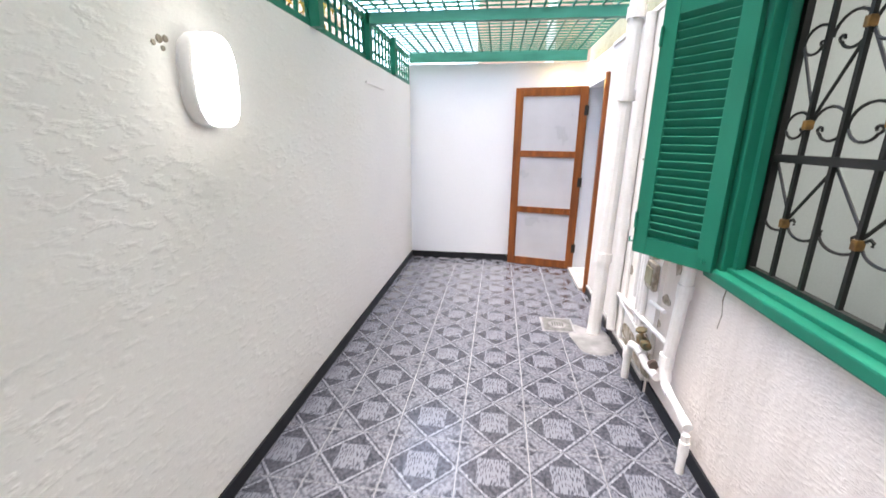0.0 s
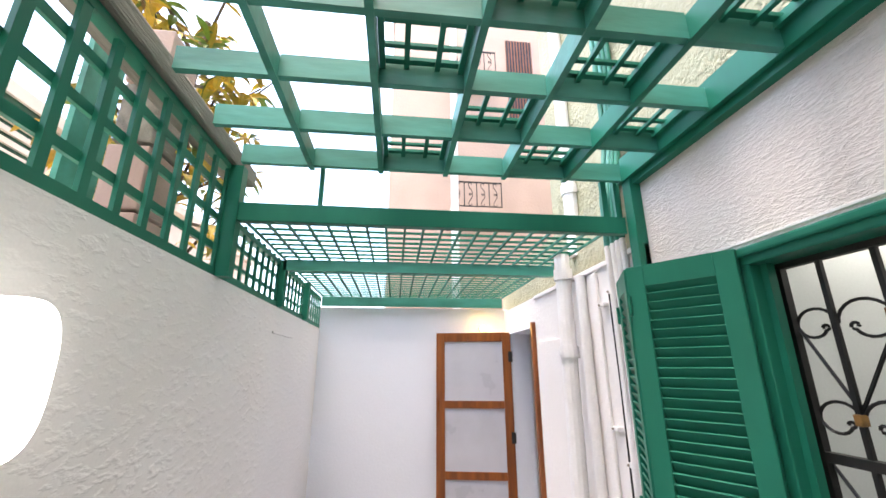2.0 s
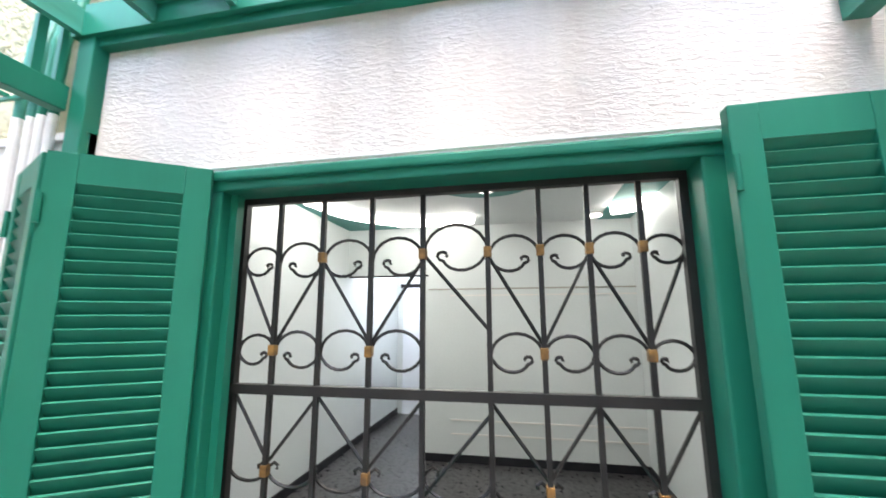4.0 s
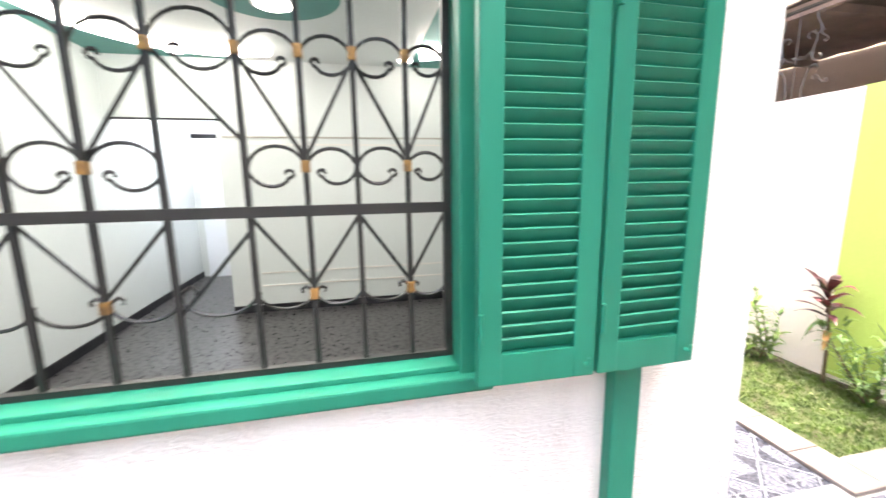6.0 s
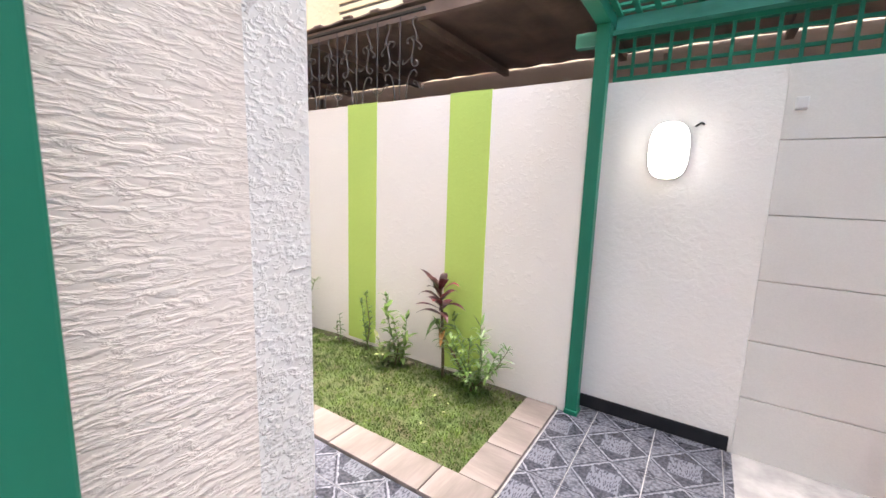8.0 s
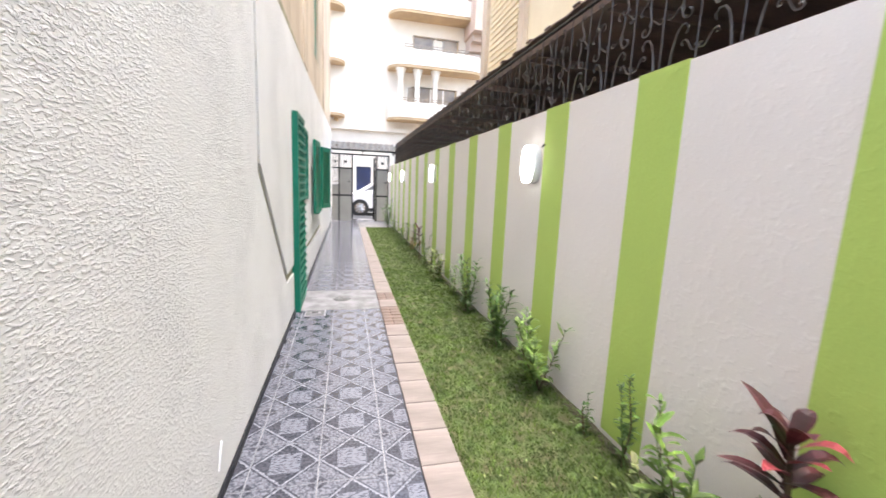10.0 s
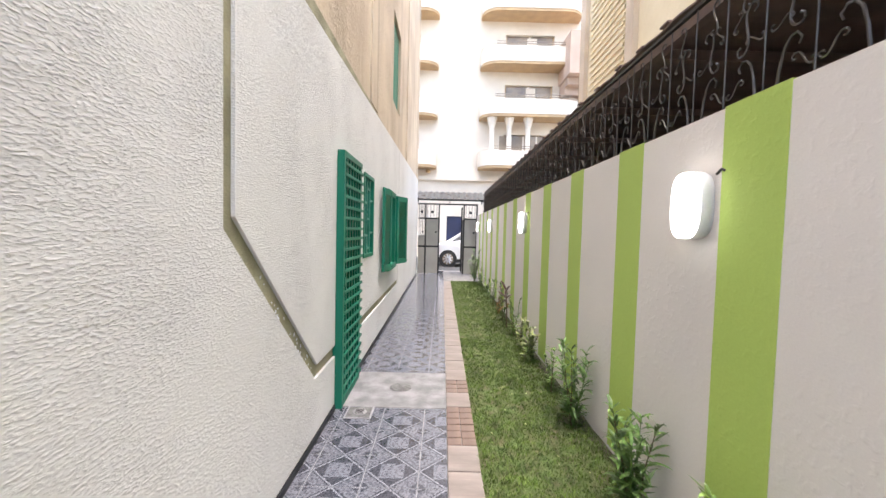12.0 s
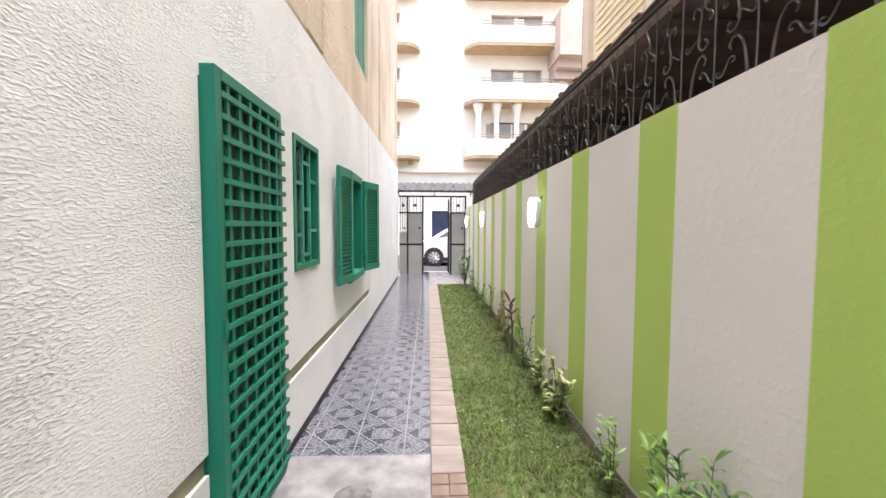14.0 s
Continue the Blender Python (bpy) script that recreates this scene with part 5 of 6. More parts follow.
e = thing("cement_patch", "smeared cement round the soil pipe foot", "cement patch", kind="structure")
bm = bmesh.new()
ring = [bm.verts.new((0.95 + 0.19 * math.cos(a) * (0.8 + 0.45 * noise.noise((a, 1, 5))), 3.0 + 0.32 * math.sin(a) * (0.8 + 0.45 * noise.noise((a, 7, 2))), 0.001)) for a in [i * math.tau / 28 for i in range(28)]]
lid = [bm.verts.new((v.co.x * 0.9 + 0.095, v.co.y * 0.9 + 0.30, 0.007)) for v in ring]
bm.faces.new(lid)
for i in range(28):
    bm.faces.new((ring[i], ring[(i + 1) % 28], lid[(i + 1) % 28], lid[i]))
part("slab", bm, CEMENT, e)
e = thing("cement_patch", "grey cement strip between the two tile fields", "cement patch", kind="structure")
part("slab", box(1.285, 1.385, -1.43, HOUSE_S - 0.012, -0.006, 0.004, bevel=0.002), CEMENT, e)
# thin irregular pale grey patch on the corner tiles
e = thing("cement_patch", "pale irregular patch over the corner tiles", "cement patch", kind="structure")
bm = bmesh.new()
ring = [bm.verts.new((1.02 + 0.17 * math.cos(a) * (0.8 + 0.45 * noise.noise((a, 1, 9))), -1.42 + 0.15 * math.sin(a) * (0.8 + 0.45 * noise.noise((a, 7, 4))), 0.001)) for a in [i * math.tau / 28 for i in range(28)]]
lid = [bm.verts.new((v.co.x * 0.9 + 0.1, v.co.y * 0.9 - 0.142, 0.004)) for v in ring]
bm.faces.new(lid)
for i in range(28):
    bm.faces.new((ring[i], ring[(i + 1) % 28], lid[(i + 1) % 28], lid[i]))
part("slab", bm, CEMENT, e)
floor_red = structure("floor_red", box(-2.4, -0.2, -2.69, -0.7, -0.006, 0.0), RED_TILE, "red-brown tiled corner of the patio floor", "floor")

e = thing("plaster_drip", "white plaster drip on the house wall", "plaster drip")
part("drip", tube(bmesh.new(), [(3.13, HOUSE_S - 0.001, 0.26), (3.10, HOUSE_S - 0.003, 0.2), (3.08, HOUSE_S - 0.002, 0.14)], 0.006, 6, 0.003), WHITE_FLAT, e)


# paint spots in the groove
e = thing("paint_splash", "white paint spots splashed in the cement groove", "paint splash")
rng_spot = random.Random(3)
for k in range(26):
    f = rng_spot.uniform(0.25, 0.98)
    x, z = 4.135 + 1.145 * f, 1.515 - 1.02 * f + rng_spot.uniform(-0.035, 0.035)
    r = rng_spot.uniform(0.003, 0.010)
    part("spot", lathe(bmesh.new(), [(r, 0.0), (r * 0.8, 0.002)], 9, pose(x, HOUSE_S + 0.0205, z, 90, 0, 0) @ Matrix.Diagonal((1, rng_spot.uniform(0.6, 1.9), 1, 1))), WHITE_FLAT, e)


# ---- garden strip ----
lawn = structure("lawn_bed", box(1.5, 14.4, SOUTH, -1.64, -0.06, 0.012), TURF, "turf bed of the planted strip", "lawn")
bm = bmesh.new()
for i in range(130):
    x = 1.5 + 12.9 * i / 129
    w = 0.06 + 0.05 * noise.noise((x * 2.1, 0, 0))
    h = 0.022 + 0.014 * noise.noise((x * 3.7, 2, 0))
    row = [bm.verts.new((x, SOUTH, 0.012)), bm.verts.new((x, SOUTH, h)), bm.verts.new((x, SOUTH + w * 0.6, h * 0.9)), bm.verts.new((x, SOUTH + w, 0.012))]
    if i:
        for k in range(3):
            bm.faces.new((prev[k], prev[k + 1], row[k + 1], row[k]))
    prev = row
tagged(part("soil_ridge", bm, SOIL), "dark loose soil along the wall foot", "soil", kind="stuff")


def grass():
    rng = random.Random(4)
    verts, faces = [], []
    for _ in range(80000):
        x, y = rng.uniform(1.5, 14.4), rng.uniform(SOUTH + 0.02, -1.64)
        if x > 8 and rng.random() < 0.45:
            continue
        k = noise.noise((x * 3, y * 3, 0)) * 0.45 + noise.noise((x * 14, y * 14, 4)) * 0.65
        if k < -0.2 and rng.random() < 0.8:
            continue
        h = rng.uniform(0.013, 0.03) * (1.0 + 0.6 * k)
        a = rng.uniform(0, math.tau)
        w = rng.uniform(0.0022, 0.0045)
        lean = rng.uniform(0.2, 1.3) * h
        b = rng.uniform(0, math.tau)
        dx, dy = math.cos(a) * w, math.sin(a) * w
        lx, ly = math.cos(b) * lean, math.sin(b) * lean
        n = len(verts)
        verts += [(x - dx, y - dy, 0.01), (x + dx, y + dy, 0.01), (x + dx * 0.7 + lx * 0.4, y + dy * 0.7 + ly * 0.4, 0.01 + h * 0.7),
                  (x - dx * 0.7 + lx * 0.4, y - dy * 0.7 + ly * 0.4, 0.01 + h * 0.7), (x + lx, y + ly, 0.01 + h)]
        faces += [(n, n + 1, n + 2, n + 3), (n + 3, n + 2, n + 4)]
    me = bpy.data.meshes.new("grass")
    me.from_pydata(verts, [], faces)
    me.materials.append(GRASS)
    tagged(new("grass", me), "short green lawn grass with bare patches", "grass", kind="stuff")


grass()

rng_litter = random.Random(9)
bm = bmesh.new()
for _ in range(70):
    p = Vector((rng_litter.uniform(1.7, 9.0), rng_litter.uniform(SOUTH + 0.1, -1.68), 0.036))
    a = rng_litter.uniform(0, math.tau)
    u, v = Vector((math.cos(a), math.sin(a), 0.2)) * rng_litter.uniform(0.008, 0.02), Vector((-math.sin(a), math.cos(a), 0.1)) * rng_litter.uniform(0.005, 0.011)
    q = [bm.verts.new(p + w) for w in (-u, -v, u, v)]
    t = [bm.verts.new(c.co + Vector((0, 0, 0.003))) for c in q]
    bm.faces.new(t)
    for i in range(4):
        bm.faces.new((q[i], q[(i + 1) % 4], t[(i + 1) % 4], t[i]))
tagged(part("leaf_litter", bm, LEAF_PALE), "pale fallen leaves scattered on the lawn", "leaf litter", kind="stuff")


def leaf(bm, base, d, length, width, droop, up=Vector((0, 0, 1)), seg=3, fold=0.25):
    """Adds a pointed leaf from base along d, drooping, folded along its rib."""
    d = d.normalized()
    side = d.cross(up)
    side = side.normalized() if side.length > 1e-3 else Vector((1, 0, 0))
    prof = {2: (0, 1, 0), 3: (0.25, 1, 0.75, 0), 4: (0.3, 0.85, 1, 0.65, 0), 5: (0.35, 0.8, 1, 0.85, 0.5, 0)}[seg]
    prev = None
    for i in range(seg + 1):
        t = i / seg
        p = base + d * length * t * (1 - 0.25 * droop * t) - up * droop * length * t * t * 0.6
        w = width * 0.5 * max(prof[i], 0.06)
        lift = up * fold * w
        row = [bm.verts.new(p - side * w + lift), bm.verts.new(p), bm.verts.new(p + side * w + lift)]
        if prev:
            bm.faces.new((prev[0], prev[1], row[1], row[0]))
            bm.faces.new((prev[1], prev[2], row[2], row[1]))
        prev = row


def shrub(x, y, h, spread, stems, mat, seed, label, leaf_len=0.07, per=15, leaf_w=0.38):
    """A young leafy shrub: several upright stems with whorled pointed leaves."""
    rng = random.Random(seed)
    e = thing("shrub", label, "shrub", pose(x, y, 0.02), "shrubs along the wall")
    crown = bmesh.new()
    for s in range(stems):
        a = rng.uniform(0, math.tau)
        top = Vector((math.cos(a) * spread * rng.uniform(0.3, 1.0), math.sin(a) * spread * 0.6 * rng.uniform(0.2, 1.0) + 0.03, h * rng.uniform(0.62, 1.0)))
        mid = top * 0.5 + Vector((rng.uniform(-0.03, 0.03), rng.uniform(-0.02, 0.02), 0))
        foot = Vector((rng.uniform(-0.03, 0.03), rng.uniform(-0.02, 0.02), -0.02))
        pts = [foot, foot.lerp(mid, 0.5), mid, mid.lerp(top, 0.5), top]
        part("stem", tube(bmesh.new(), pts, 0.006, 5, 0.002), BARK if s % 2 else LEAF, e)
        n = per
        for i in range(n):
            t = 0.18 + 0.82 * i / (n - 1)
            k = t * 4
            p = pts[int(min(k, 3))].lerp(pts[int(min(k, 3)) + 1], k - int(min(k, 3)))
            for _ in range(2 if t < 0.92 else 4):
                b = rng.uniform(0, math.tau)
                d = Vector((math.cos(b), math.sin(b), rng.uniform(0.3, 1.1) + (0.6 if t > 0.9 else 0)))
                ll = leaf_len * rng.uniform(0.6, 1.25) * (1.1 - 0.35 * t)
                leaf(crown, p, d, ll, ll * leaf_w, rng.uniform(0.1, 0.9))
    part("foliage", crown, mat, e)
    return e


def cordyline(x, y, h, seed, label, n=13):
    """A red cordyline: cane, long arching leaves in a tuft, pink heart, dry leaves below."""
    rng = random.Random(seed)
    e = thing("cordyline", label, "plant", pose(x, y, 0.02))
    top = Vector((0.03, 0.02, h * 0.68))
    part("cane", tube(bmesh.new(), [(0, 0, -0.02), (0.01, 0.0, h * 0.3), top], 0.013, 7, 0.009), BARK, e)
    for i in range(n):
        a = i * 2.4 + rng.uniform(-0.3, 0.3)
        rise = 0.3 + 1.3 * i / n
        bm = bmesh.new()
        leaf(bm, top + Vector((0, 0, -0.2 + 0.22 * i / n)), Vector((math.cos(a), math.sin(a) * 0.7 + 0.15, rise)), rng.uniform(0.2, 0.31), rng.uniform(0.05, 0.07), rng.uniform(0.3, 0.8), seg=5)
        part("leaf", bm, LEAF_PINK if i in (6, 9, 12) else LEAF_RED, e)
    for i in range(5):
        a = i * 1.9
        bm = bmesh.new()
        leaf(bm, Vector((0.01, 0.0, h * 0.36 + 0.02 * i)), Vector((math.cos(a), math.sin(a) * 0.6 + 0.1, 0.2)), 0.22, 0.045, 1.1, seg=5)
        part("leaf", bm, LEAF_DRY if i % 2 else LEAF, e)
    return e


cordyline(2.12, -2.44, 1.0, 3, "tall red cordyline with dry lower leaves", 17)
cordyline(8.72, -2.40, 0.85, 8, "slim red cordyline between small shrubs", 9)
rows = [
    (1.84, -2.40, 0.48, 0.30, 12, LEAF, "low bushy green shrub at the strip corner", 0.11, 14, 0.22),
    (2.51, -2.40, 0.56, 0.13, 5, LEAF_LIGHT, "yellow-green young shrub with broad leaves", 0.10, 11, 0.45),
    (2.60, -2.34, 0.22, 0.14, 5, LEAF_PALE, "small pale-leaved shrub by the lawn", 0.085, 7, 0.55),
    (2.90, -2.46, 0.66, 0.06, 2, LEAF, "thin upright small-leaved shrub", 0.055, 22, 0.45),
    (3.24, -2.46, 0.24, 0.06, 3, LEAF, "tiny green seedling by the wall", 0.06, 7, 0.4),
    (3.78, -2.40, 0.54, 0.27, 13, LEAF_LIGHT, "bushy bright green shrub with narrow leaves", 0.11, 15, 0.28),
    (4.57, -2.40, 0.62, 0.22, 11, LEAF, "leafy green shrub with upright stems", 0.11, 16, 0.28),
    (5.54, -2.40, 0.75, 0.18, 9, LEAF, "tall leafy green shrub with upright stems", 0.12, 15, 0.26),
    (6.23, -2.43, 0.44, 0.09, 4, LEAF_LIGHT, "thin young shrub beside a stripe", 0.085, 9, 0.42),
    (7.1, -2.40, 0.44, 0.24, 8, LEAF_PALE, "variegated pale shrub beside the wall", 0.10, 10, 0.5),
    (7.65, -2.42, 0.42, 0.18, 6, LEAF_PALE, "variegated pale shrub beside thin stems", 0.09, 10, 0.5),
    (8.25, -2.42, 0.55, 0.16, 6, LEAF_LIGHT, "yellow-green shrub with thin stems", 0.08, 11, 0.4),
    (9.2, -2.42, 0.62, 0.15, 6, LEAF, "green shrub beside the slim cordyline", 0.09, 11, 0.3),
    (9.8, -2.42, 0.40, 0.16, 6, LEAF_DRY, "half-dry shrub with brown leaves", 0.08, 10, 0.35),
    (10.6, -2.42, 0.5, 0.16, 6, LEAF, "green shrub in the planted strip", 0.10, 11, 0.3),
    (11.4, -2.42, 0.42, 0.15, 6, LEAF_LIGHT, "small yellow-green shrub by the wall", 0.09, 10, 0.4),
    (12.4, -2.42, 0.45, 0.15, 6, LEAF, "small green shrub by the wall", 0.09, 10, 0.35),
    (13.3, -2.42, 0.45, 0.17, 6, LEAF_LIGHT, "light green shrub near the gate", 0.09, 10, 0.35),
    (14.25, -2.34, 0.9, 0.28, 10, LEAF, "larger dark green shrub near the gate", 0.17, 11, 0.24),
]
for k, (x, y, h, sp, st, mt, lb, ll, per, lw) in enumerate(rows):
    shrub(x, y, h, sp * 1.2, max(2, round(st * 0.75)), mt, 20 + k, lb, ll * 1.3, per, lw * 0.66)


def yellow_tree():
    """The yellowing shrub tree behind the slatted screen."""
    rng = random.Random(11)
    e = thing("tree", "small tree with yellowing leaves behind the screen", "tree", pose(-1.45, 2.9, -0.06))
    trunk = part("trunk", tube(bmesh.new(), [(0, 0, 0), (0.05, 0.02, 1.4), (0.0, 0.06, 2.8), (0.1, 0.0, 3.9)], 0.05, 9, 0.02), BARK, e)
    crown, green = bmesh.new(), bmesh.new()
    for k in range(36):
        a = rng.uniform(0, math.tau)
        p0 = Vector((0.03, 0.03, rng.uniform(1.7, 3.7)))
        p1 = p0 + Vector((math.cos(a) * rng.uniform(0.2, 0.55), math.sin(a) * rng.uniform(0.4, 1.2), rng.uniform(0.1, 0.8)))
        part("limb", tube(bmesh.new(), [p0, p0.lerp(p1, 0.5) + Vector((0, 0, 0.05)), p1], 0.014, 5, 0.005), BARK, trunk)
        for i in range(20):
            t = rng.uniform(0.35, 1.05)
            b = rng.uniform(0, math.tau)
            ll = rng.uniform(0.12, 0.22)
            leaf(crown if rng.random() < 0.78 else green, p0.lerp(p1, t), Vector((math.cos(b), math.sin(b), rng.uniform(-0.4, 0.7))), ll, ll * 0.24, rng.uniform(0.3, 1.2), seg=4)
    part("crown", crown, LEAF_YELLOW, e, "yellow leaves")
    part("crown", green, LEAF_LIGHT, e, "green leaves")


yellow_tree()


# ---- iron fence on the striped wall ----
def fence_panel(m):
    """Four bays of scrolled iron fence; x along the wall, foot at z = 0."""
    e = thing("iron_fence", "black scrolled iron fence panel on the wall top", "fence", m, "fence panels on the wall")
    part("rail", box(0, 0.964, -0.012, 0.012, 0.685, 0.705), BLACK_IRON, e)
    part("rail", box(0, 0.964, -0.01, 0.01, 0.004, 0.022), BLACK_IRON, e)
    for k in range(4):
        x, side = 0.12 + 0.241 * k, 1 if k % 2 else -1
        part("bar", tube(bmesh.new(), [(x + 0.12, 0, 0.0), (x + 0.12, 0, 0.70)], 0.0038, 6), SCROLL_IRON, e)
        foot = [(x - side * 0.03, -0.01, 0.01), (x - side * 0.055, -0.012, 0.03), (x - side * 0.062, -0.012, 0.08), (x - side * 0.05, -0.012, 0.16), (x - side * 0.03, -0.012, 0.23), (x - side * 0.005, -0.012, 0.26), (x + side * 0.025, -0.012, 0.265), (x + side * 0.045, -0.012, 0.24), (x + side * 0.035, -0.012, 0.215)]
        part("scroll", tube(bmesh.new(), foot, 0.007, 6, 0.0045), SCROLL_IRON, e)
        for dx, cz, ln, lean, curl, sd, rad in ((0.0, 0.40, 0.40, 14, 5.0, 1, 0.006), (0.015, 0.57, 0.30, -28, 5.2, -1, 0.0055), (-0.05, 0.34, 0.19, 50, 5.0, -1, 0.005), (0.062, 0.15, 0.2, -30, 5.2, 1, 0.005), (0.06, 0.46, 0.17, -55, 5.0, -1, 0.005)):
            part("scroll", tube(bmesh.new(), s_scroll(x + side * dx, cz, ln, side * lean, curl, side * sd), rad, 5, rad * 0.7), SCROLL_IRON, e)
    return e


panel = fence_panel(pose(2.57, SOUTH - 0.17, 2.05))
for i in range(1, 14):
    copy_thing(panel, pose(2.57 + 0.965 * i, SOUTH - 0.17, 2.05))


# ---- gate, canopy, street ----
def gate():
    e = thing("metal_gate", "grey sheet metal gate with scrolled top, one leaf open", "gate", pose(GATE_X, 0, 0))
    for y0, y1 in ((-0.75, -0.52), (-1.21, -0.78), (-2.53, -2.12)):
        f = part("gate_panel", box(-0.02, 0.02, y0, y1, 0.02, 0.92, bevel=0.003), GATE_PANEL, e)
        part("gate_panel", box(-0.02, 0.02, y0, y1, 0.98, 1.9 if y0 != -0.75 else 1.35, bevel=0.003), GATE_PANEL, e)
        part("cross_bar", box(-0.03, 0.03, y0, y1, 0.92, 0.98), BLACK_IRON, e)
        part("cross_bar", box(-0.03, 0.03, y0, y1, 1.9, 1.95), BLACK_IRON, e)
        for k in range(4):
            y = y0 + (y1 - y0) * (k + 0.5) / 4
            part("bar", box(-0.008, 0.008, y - 0.008, y + 0.008, 1.36 if y0 == -0.75 else 1.95, 2.4), BLACK_IRON, e)
        part("rosette", lathe(bmesh.new(), [(0.05, -0.015), (0.05, 0.015)], 10, pose(0, (y0 + y1) / 2, 2.15, 0, 90)), BLACK_IRON, e)
        part("rosette", lathe(bmesh.new(), [(0.035, -0.03), (0.035, 0.0)], 10, pose(-0.02, y0 + 0.08, 1.45, 0, 90)), BLACK_IRON, e)
    for y in (-0.77, -1.235, -2.10, -2.55):
        part("post", box(-0.035, 0.035, y - 0.025, y + 0.025, -0.006, 2.45), BLACK_IRON, e)
    part("head_bar", box(-0.03, 0.03, -2.55, -0.5, 2.4, 2.45), BLACK_IRON, e)
    leaf_ = part("open_leaf", box(0.05, 0.80, -2.10, -2.06, 0.05, 1.9), GATE_PANEL, e)
    for k in range(6):
        part("bar", box(0.08 + 0.13 * k, 0.10 + 0.13 * k, -2.06, -2.035, 0.05, 2.35), BLACK_IRON, leaf_)
    c = thing("gate_canopy", "dark corrugated canopy over the street gate", "canopy", pose(GATE_X, 0, 2.45))
    bm = bmesh.new()
    prev = None
    for i in range(97):
        y = -2.75 + 2.35 * i / 96
        dz = 0.02 * math.sin(i * math.tau / 8)
        row = [bm.verts.new((x, y, z + dz)) for x, z in ((-0.45, 0.12), (0.35, 0.42), (0.35, 0.43), (-0.45, 0.13))]
        if prev:
            for k in range(4):
                bm.faces.new((prev[k], prev[(k + 1) % 4], row[(k + 1) % 4], row[k]))
        prev = row
    part("sheet", bm, surface("grey_translucent_sheet", (0.085, 0.09, 0.095), (0.03, 0.03, 0.033), var=8, rough=0.3), c)
    part("edge", box(-0.48, -0.45, -2.75, -0.4, 0.06, 0.12), BLACK_IRON, c)
    part("edge", box(0.33, 0.37, -2.75, -0.4, 0.36, 0.40), BLACK_IRON, c)
    for y in (-2.7, -1.6, -0.5):
        part("bracket", tube(bmesh.new(), [(0, y, 0.0), (-0.44, y, 0.09)], 0.014, 6), BLACK_IRON, c)
        part("bracket", tube(bmesh.new(), [(0, y, 0.0), (0.33, y, 0.37)], 0.014, 6), BLACK_IRON, c)


gate()
structure("pavement", box(GATE_X + 0.9, 17.6, -60, 60, -0.06, 0.0), PAVING, "pale dusty street pavement", "pavement")
structure("floor_gate", box(14.4, GATE_X + 0.9, SOUTH, -1.43, -0.06, 0.0), CEMENT, "grey cement floor before the gate", "floor")


def car():
    """A white hatchback parked along the street, its nose towards +y."""
    e = thing("car", "white hatchback parked in the street", "car", pose(19.6, -0.75, -0.03))
    prof = [(0.0, 0.35), (0.02, 0.62), (0.2, 0.86), (0.62, 1.0), (0.78, 1.05), (1.45, 1.46), (2.0, 1.55), (3.2, 1.5), (3.75, 1.1), (3.95, 0.95), (4.05, 0.6), (4.02, 0.32)]
    bm = bmesh.new()
    rows = []
    for k, (x, inset) in enumerate(((0.0, 0.05), (0.06, 0.0), (1.64, 0.0), (1.70, 0.05))):
        rows.append([bm.verts.new((x + (0.14 if z > 1.0 else 0) * (1 if k < 2 else -1), -y - (inset if y < 1 else -inset if y > 3.5 else 0), z)) for y, z in prof])
    for a, b in zip(rows, rows[1:]):
        for i in range(len(prof)):
            j = (i + 1) % len(prof)
            bm.faces.new((a[i], a[j], b[j], b[i]))
    bm.faces.new(rows[0])
    bm.faces.new(rows[-1][::-1])
    part("body", bm, CAR_PAINT, e)
    for pts in (((0.95, 1.04), (1.5, 1.40), (1.95, 1.46), (1.95, 1.04)), ((2.02, 1.04), (2.02, 1.46), (3.05, 1.42), (3.5, 1.06))):
        bm = bmesh.new()
        a = [bm.verts.new((0.02 + 0.14 * (z - 0.95) / 0.45, -y, z)) for y, z in pts]
        b = [bm.verts.new((v.co.x + 0.12, v.co.y, v.co.z)) for v in a]
        bm.faces.new(a)
        bm.faces.new(b)
        for i in range(4):
            bm.faces.new((a[i], a[(i + 1) % 4], b[(i + 1) % 4], b[i]))
        part("side_window", bm, DARK_GLASS, e)
    part("sill", box(0.0, 0.05, -3.1, -1.25, 0.2, 0.34), TYRE, e)
    part("underbody", box(0.1, 1.6, -3.9, -0.15, 0.18, 0.4), TYRE, e)
    part("headlight", box(-0.002, 0.08, -0.42, -0.12, 0.62, 0.74, bevel=0.02), DARK_GLASS, e)
    part("mirror", box(-0.1, 0.05, -1.55, -1.4, 0.98, 1.1, bevel=0.03), CAR_PAINT, e)
    for x, s in ((0.0, 1), (1.7, -1)):
        for y in (-0.87, -3.3):
            w = part("wheel", lathe(bmesh.new(), [(0.33, 0), (0.335, -s * 0.0 + 0.02), (0.335, 0.18), (0.3, 0.2)], 28, pose(x - 0.012 * s, y, 0.335, 0, 90 * s)), TYRE, e)
            part("rim", lathe(bmesh.new(), [(0.235, -0.006), (0.235, 0.01)], 28, pose(x - 0.012 * s, y, 0.335, 0, 90 * s)), PALE_GLASS, w)
            part("arch", lathe(bmesh.new(), [(0.385, 0.004), (0.385, 0.03)], 28, pose(x - 0.012 * s, y, 0.335, 0, 90 * s)), TYRE, w)
            for q in range(9):
                a = q * math.tau / 9
                part("spoke", tube(bmesh.new(), [(x - 0.022 * s, y + 0.03 * math.cos(a), 0.335 + 0.03 * math.sin(a)), (x - 0.022 * s, y + 0.22 * math.cos(a), 0.335 + 0.22 * math.sin(a))], 0.026, 5), ALLOY, w)


car()

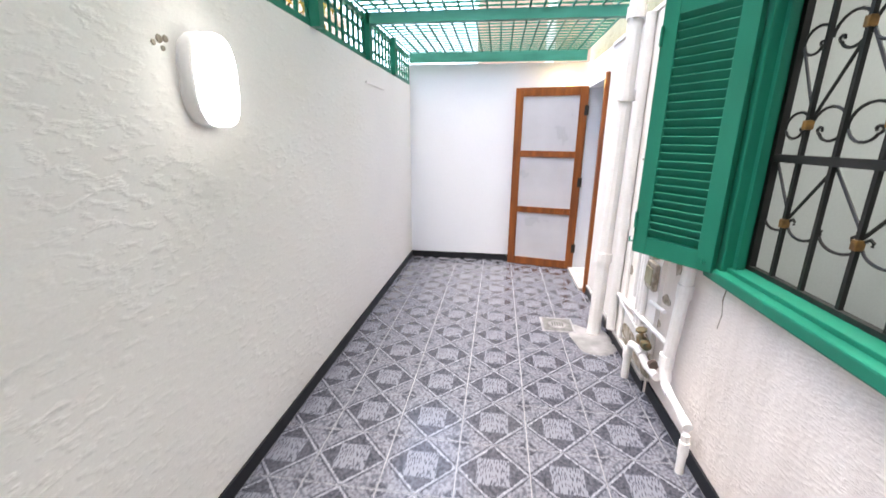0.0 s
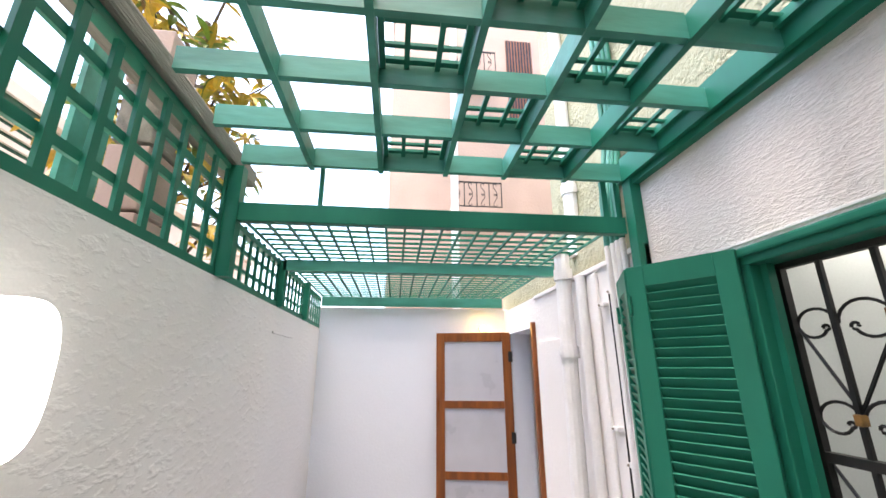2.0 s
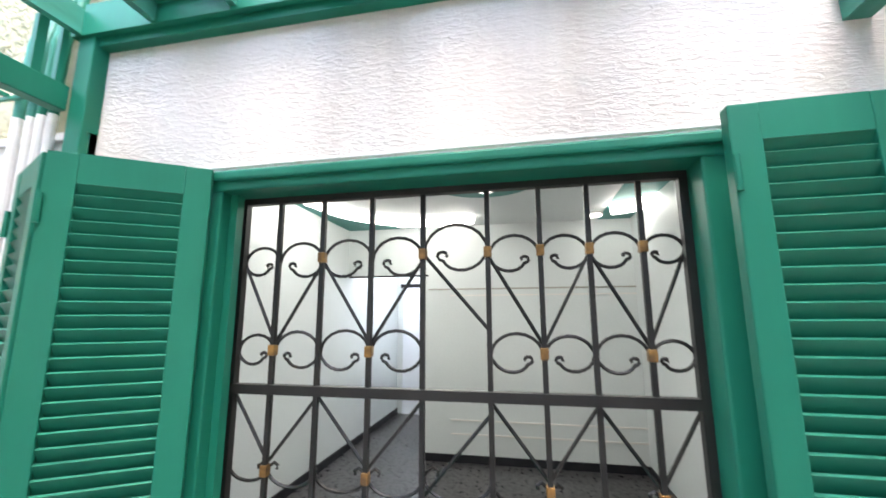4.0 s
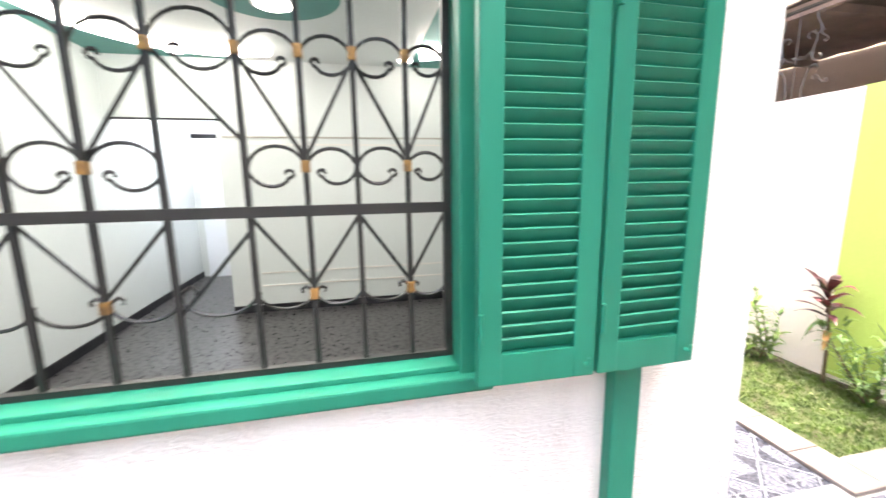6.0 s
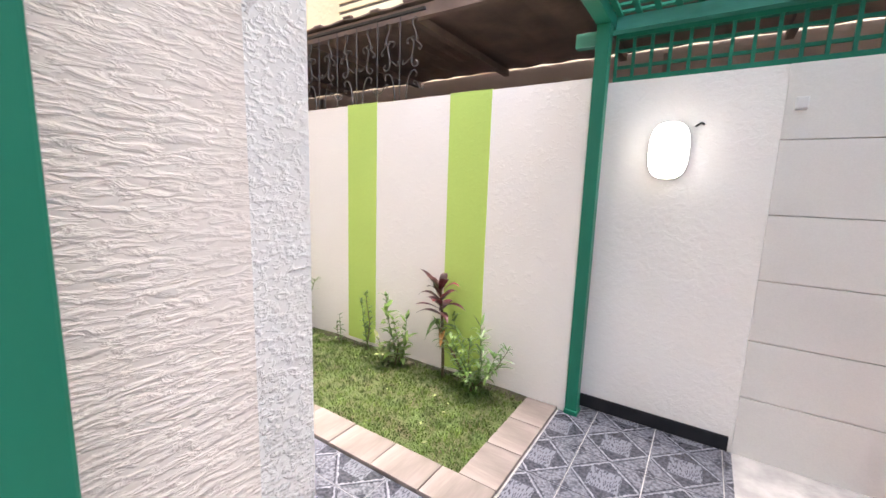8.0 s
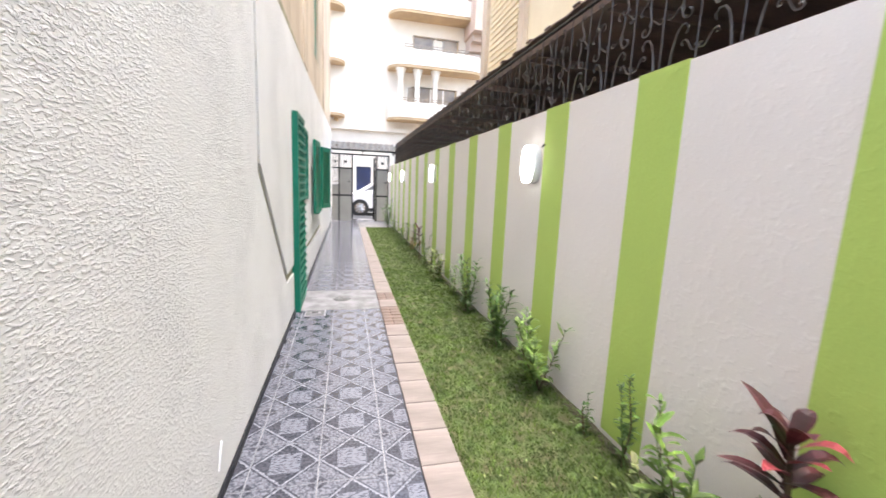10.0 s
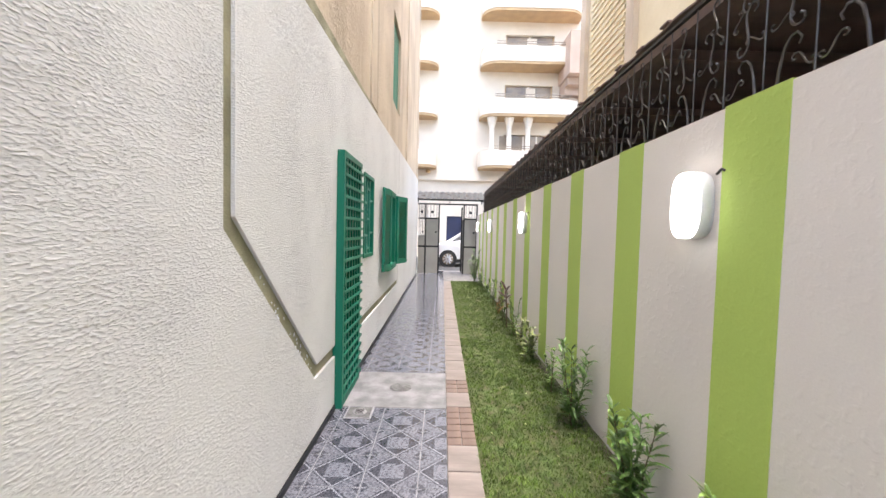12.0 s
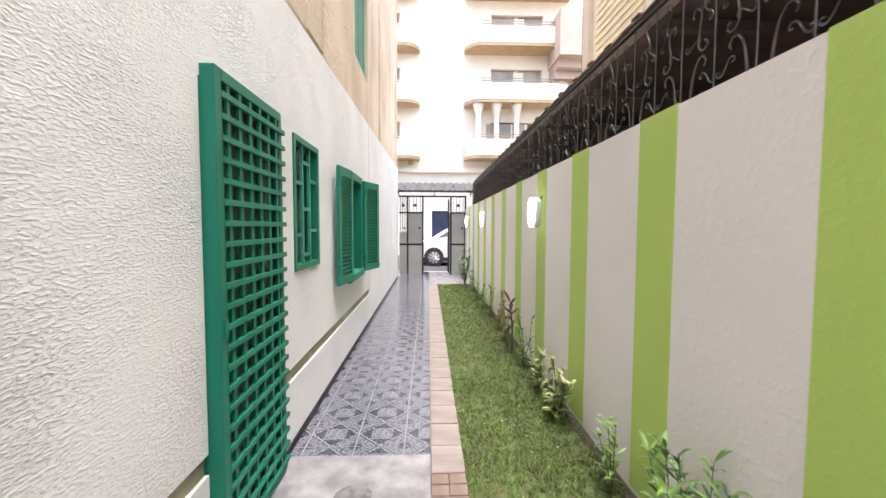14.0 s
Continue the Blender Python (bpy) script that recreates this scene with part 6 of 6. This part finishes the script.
# ---- floor tiles and kerb pieces ----
TS = 0.3333


def lay(parent, x0, x1, y0, y1, ox, oy, skip=lambda x, y: False):
    """Lays whole tiles, and narrow cut ones along the borders, on the grid through (ox, oy)."""
    cut = {}
    i0, i1 = math.floor((x0 - ox) / TS - 0.5), math.ceil((x1 - ox) / TS + 0.5)
    j0, j1 = math.floor((y0 - oy) / TS - 0.5), math.ceil((y1 - oy) / TS + 0.5)
    for i in range(i0, i1 + 1):
        for j in range(j0, j1 + 1):
            cx, cy = ox + i * TS, oy + j * TS
            a, b = max(x0, cx - TS / 2 + 0.0022), min(x1, cx + TS / 2 - 0.0022)
            c, d = max(y0, cy - TS / 2 + 0.0022), min(y1, cy + TS / 2 - 0.0022)
            if b - a < 0.01 or d - c < 0.01 or skip(cx, cy):
                continue
            if b - a > TS - 0.006 and d - c > TS - 0.006:
                again("tile", first_tile, parent, pose(cx, cy, 0.0005 * math.sin(i * 7 + j * 3)))
            else:
                key = tuple(round(v, 3) for v in (a - cx, b - cx, c - cy, d - cy))
                if key in cut:
                    again("tile", cut[key], parent, pose(cx, cy, 0))
                else:
                    cut[key] = part("tile", box(a - cx, b - cx, c - cy, d - cy, -0.006, 0.0), TILE, parent)
                    cut[key].matrix_basis = pose(cx, cy, 0)


first_tile = part("tile", box(-TS / 2 + 0.0022, TS / 2 - 0.0022, -TS / 2 + 0.0022, TS / 2 - 0.0022, -0.006, 0.0), TILE, floor_path)
first_tile.matrix_basis = pose(3.61, -1.085, 0)
lay(floor_patio, WEST + 0.012, EAST - 0.013, HOUSE_S, NORTH - 0.012, 0.235, 2.29)
lay(floor_corner, 0.36, 1.284, RECESS + 0.014, HOUSE_S, 0.235, 2.29)
lay(floor_path, 1.386, 5.82, -1.43, HOUSE_S - 0.012, 3.61, -1.085, skip=lambda x, y: abs(x - 3.61) < 0.01 and abs(y + 1.085) < 0.01)
lay(floor_path, 6.67, GATE_X + 0.9, -1.43, HOUSE_S - 0.012, 3.61, -1.085)

kerb = structure("kerb", box(1.386, 14.4, -1.625, -1.445, -0.06, 0.0), GROUT, "low tiled kerb between path and lawn", "kerb")
kerb_end = structure("kerb_end", box(1.386, 1.495, SOUTH, -1.626, -0.06, 0.0), GROUT, "low tiled kerb at the end of the lawn", "kerb")
pieces = {"light": part("kerb_tile", box(-0.148, 0.148, -0.103, 0.103, 0.0, 0.022, bevel=0.004), KERB, kerb)}
pieces["light"].matrix_basis = pose(1.445, -1.535, 0)
brick = None
for i in range(1, 43):
    x = 1.445 + 0.302 * i
    if 6.05 < x < 6.38 or 5.15 < x < 5.76:
        for k in range(6):
            m = pose(x - 0.1 + 0.1 * (k % 3), -1.587 + 0.104 * (k // 3), 0.0012 * math.sin(k * 5 + i), 0, 0, 1.5 * math.sin(i + k * 2.1))
            if brick is None:
                brick = part("brick", box(-0.046, 0.046, -0.05, 0.05, 0.0, 0.022, bevel=0.004), KERB_RED, kerb)
                brick.matrix_basis = m
            else:
                again("brick", brick, kerb, m)
    else:
        again("kerb_tile", pieces["light"], kerb, pose(x, -1.535, 0.0015 * math.sin(i * 2.7), 0, 0, 0.5 * math.sin(i * 4.1)))
for i in range(3):
    again("kerb_tile", pieces["light"], kerb_end, pose(1.398, -1.79 - 0.302 * i, 0, 0, 0, 90))
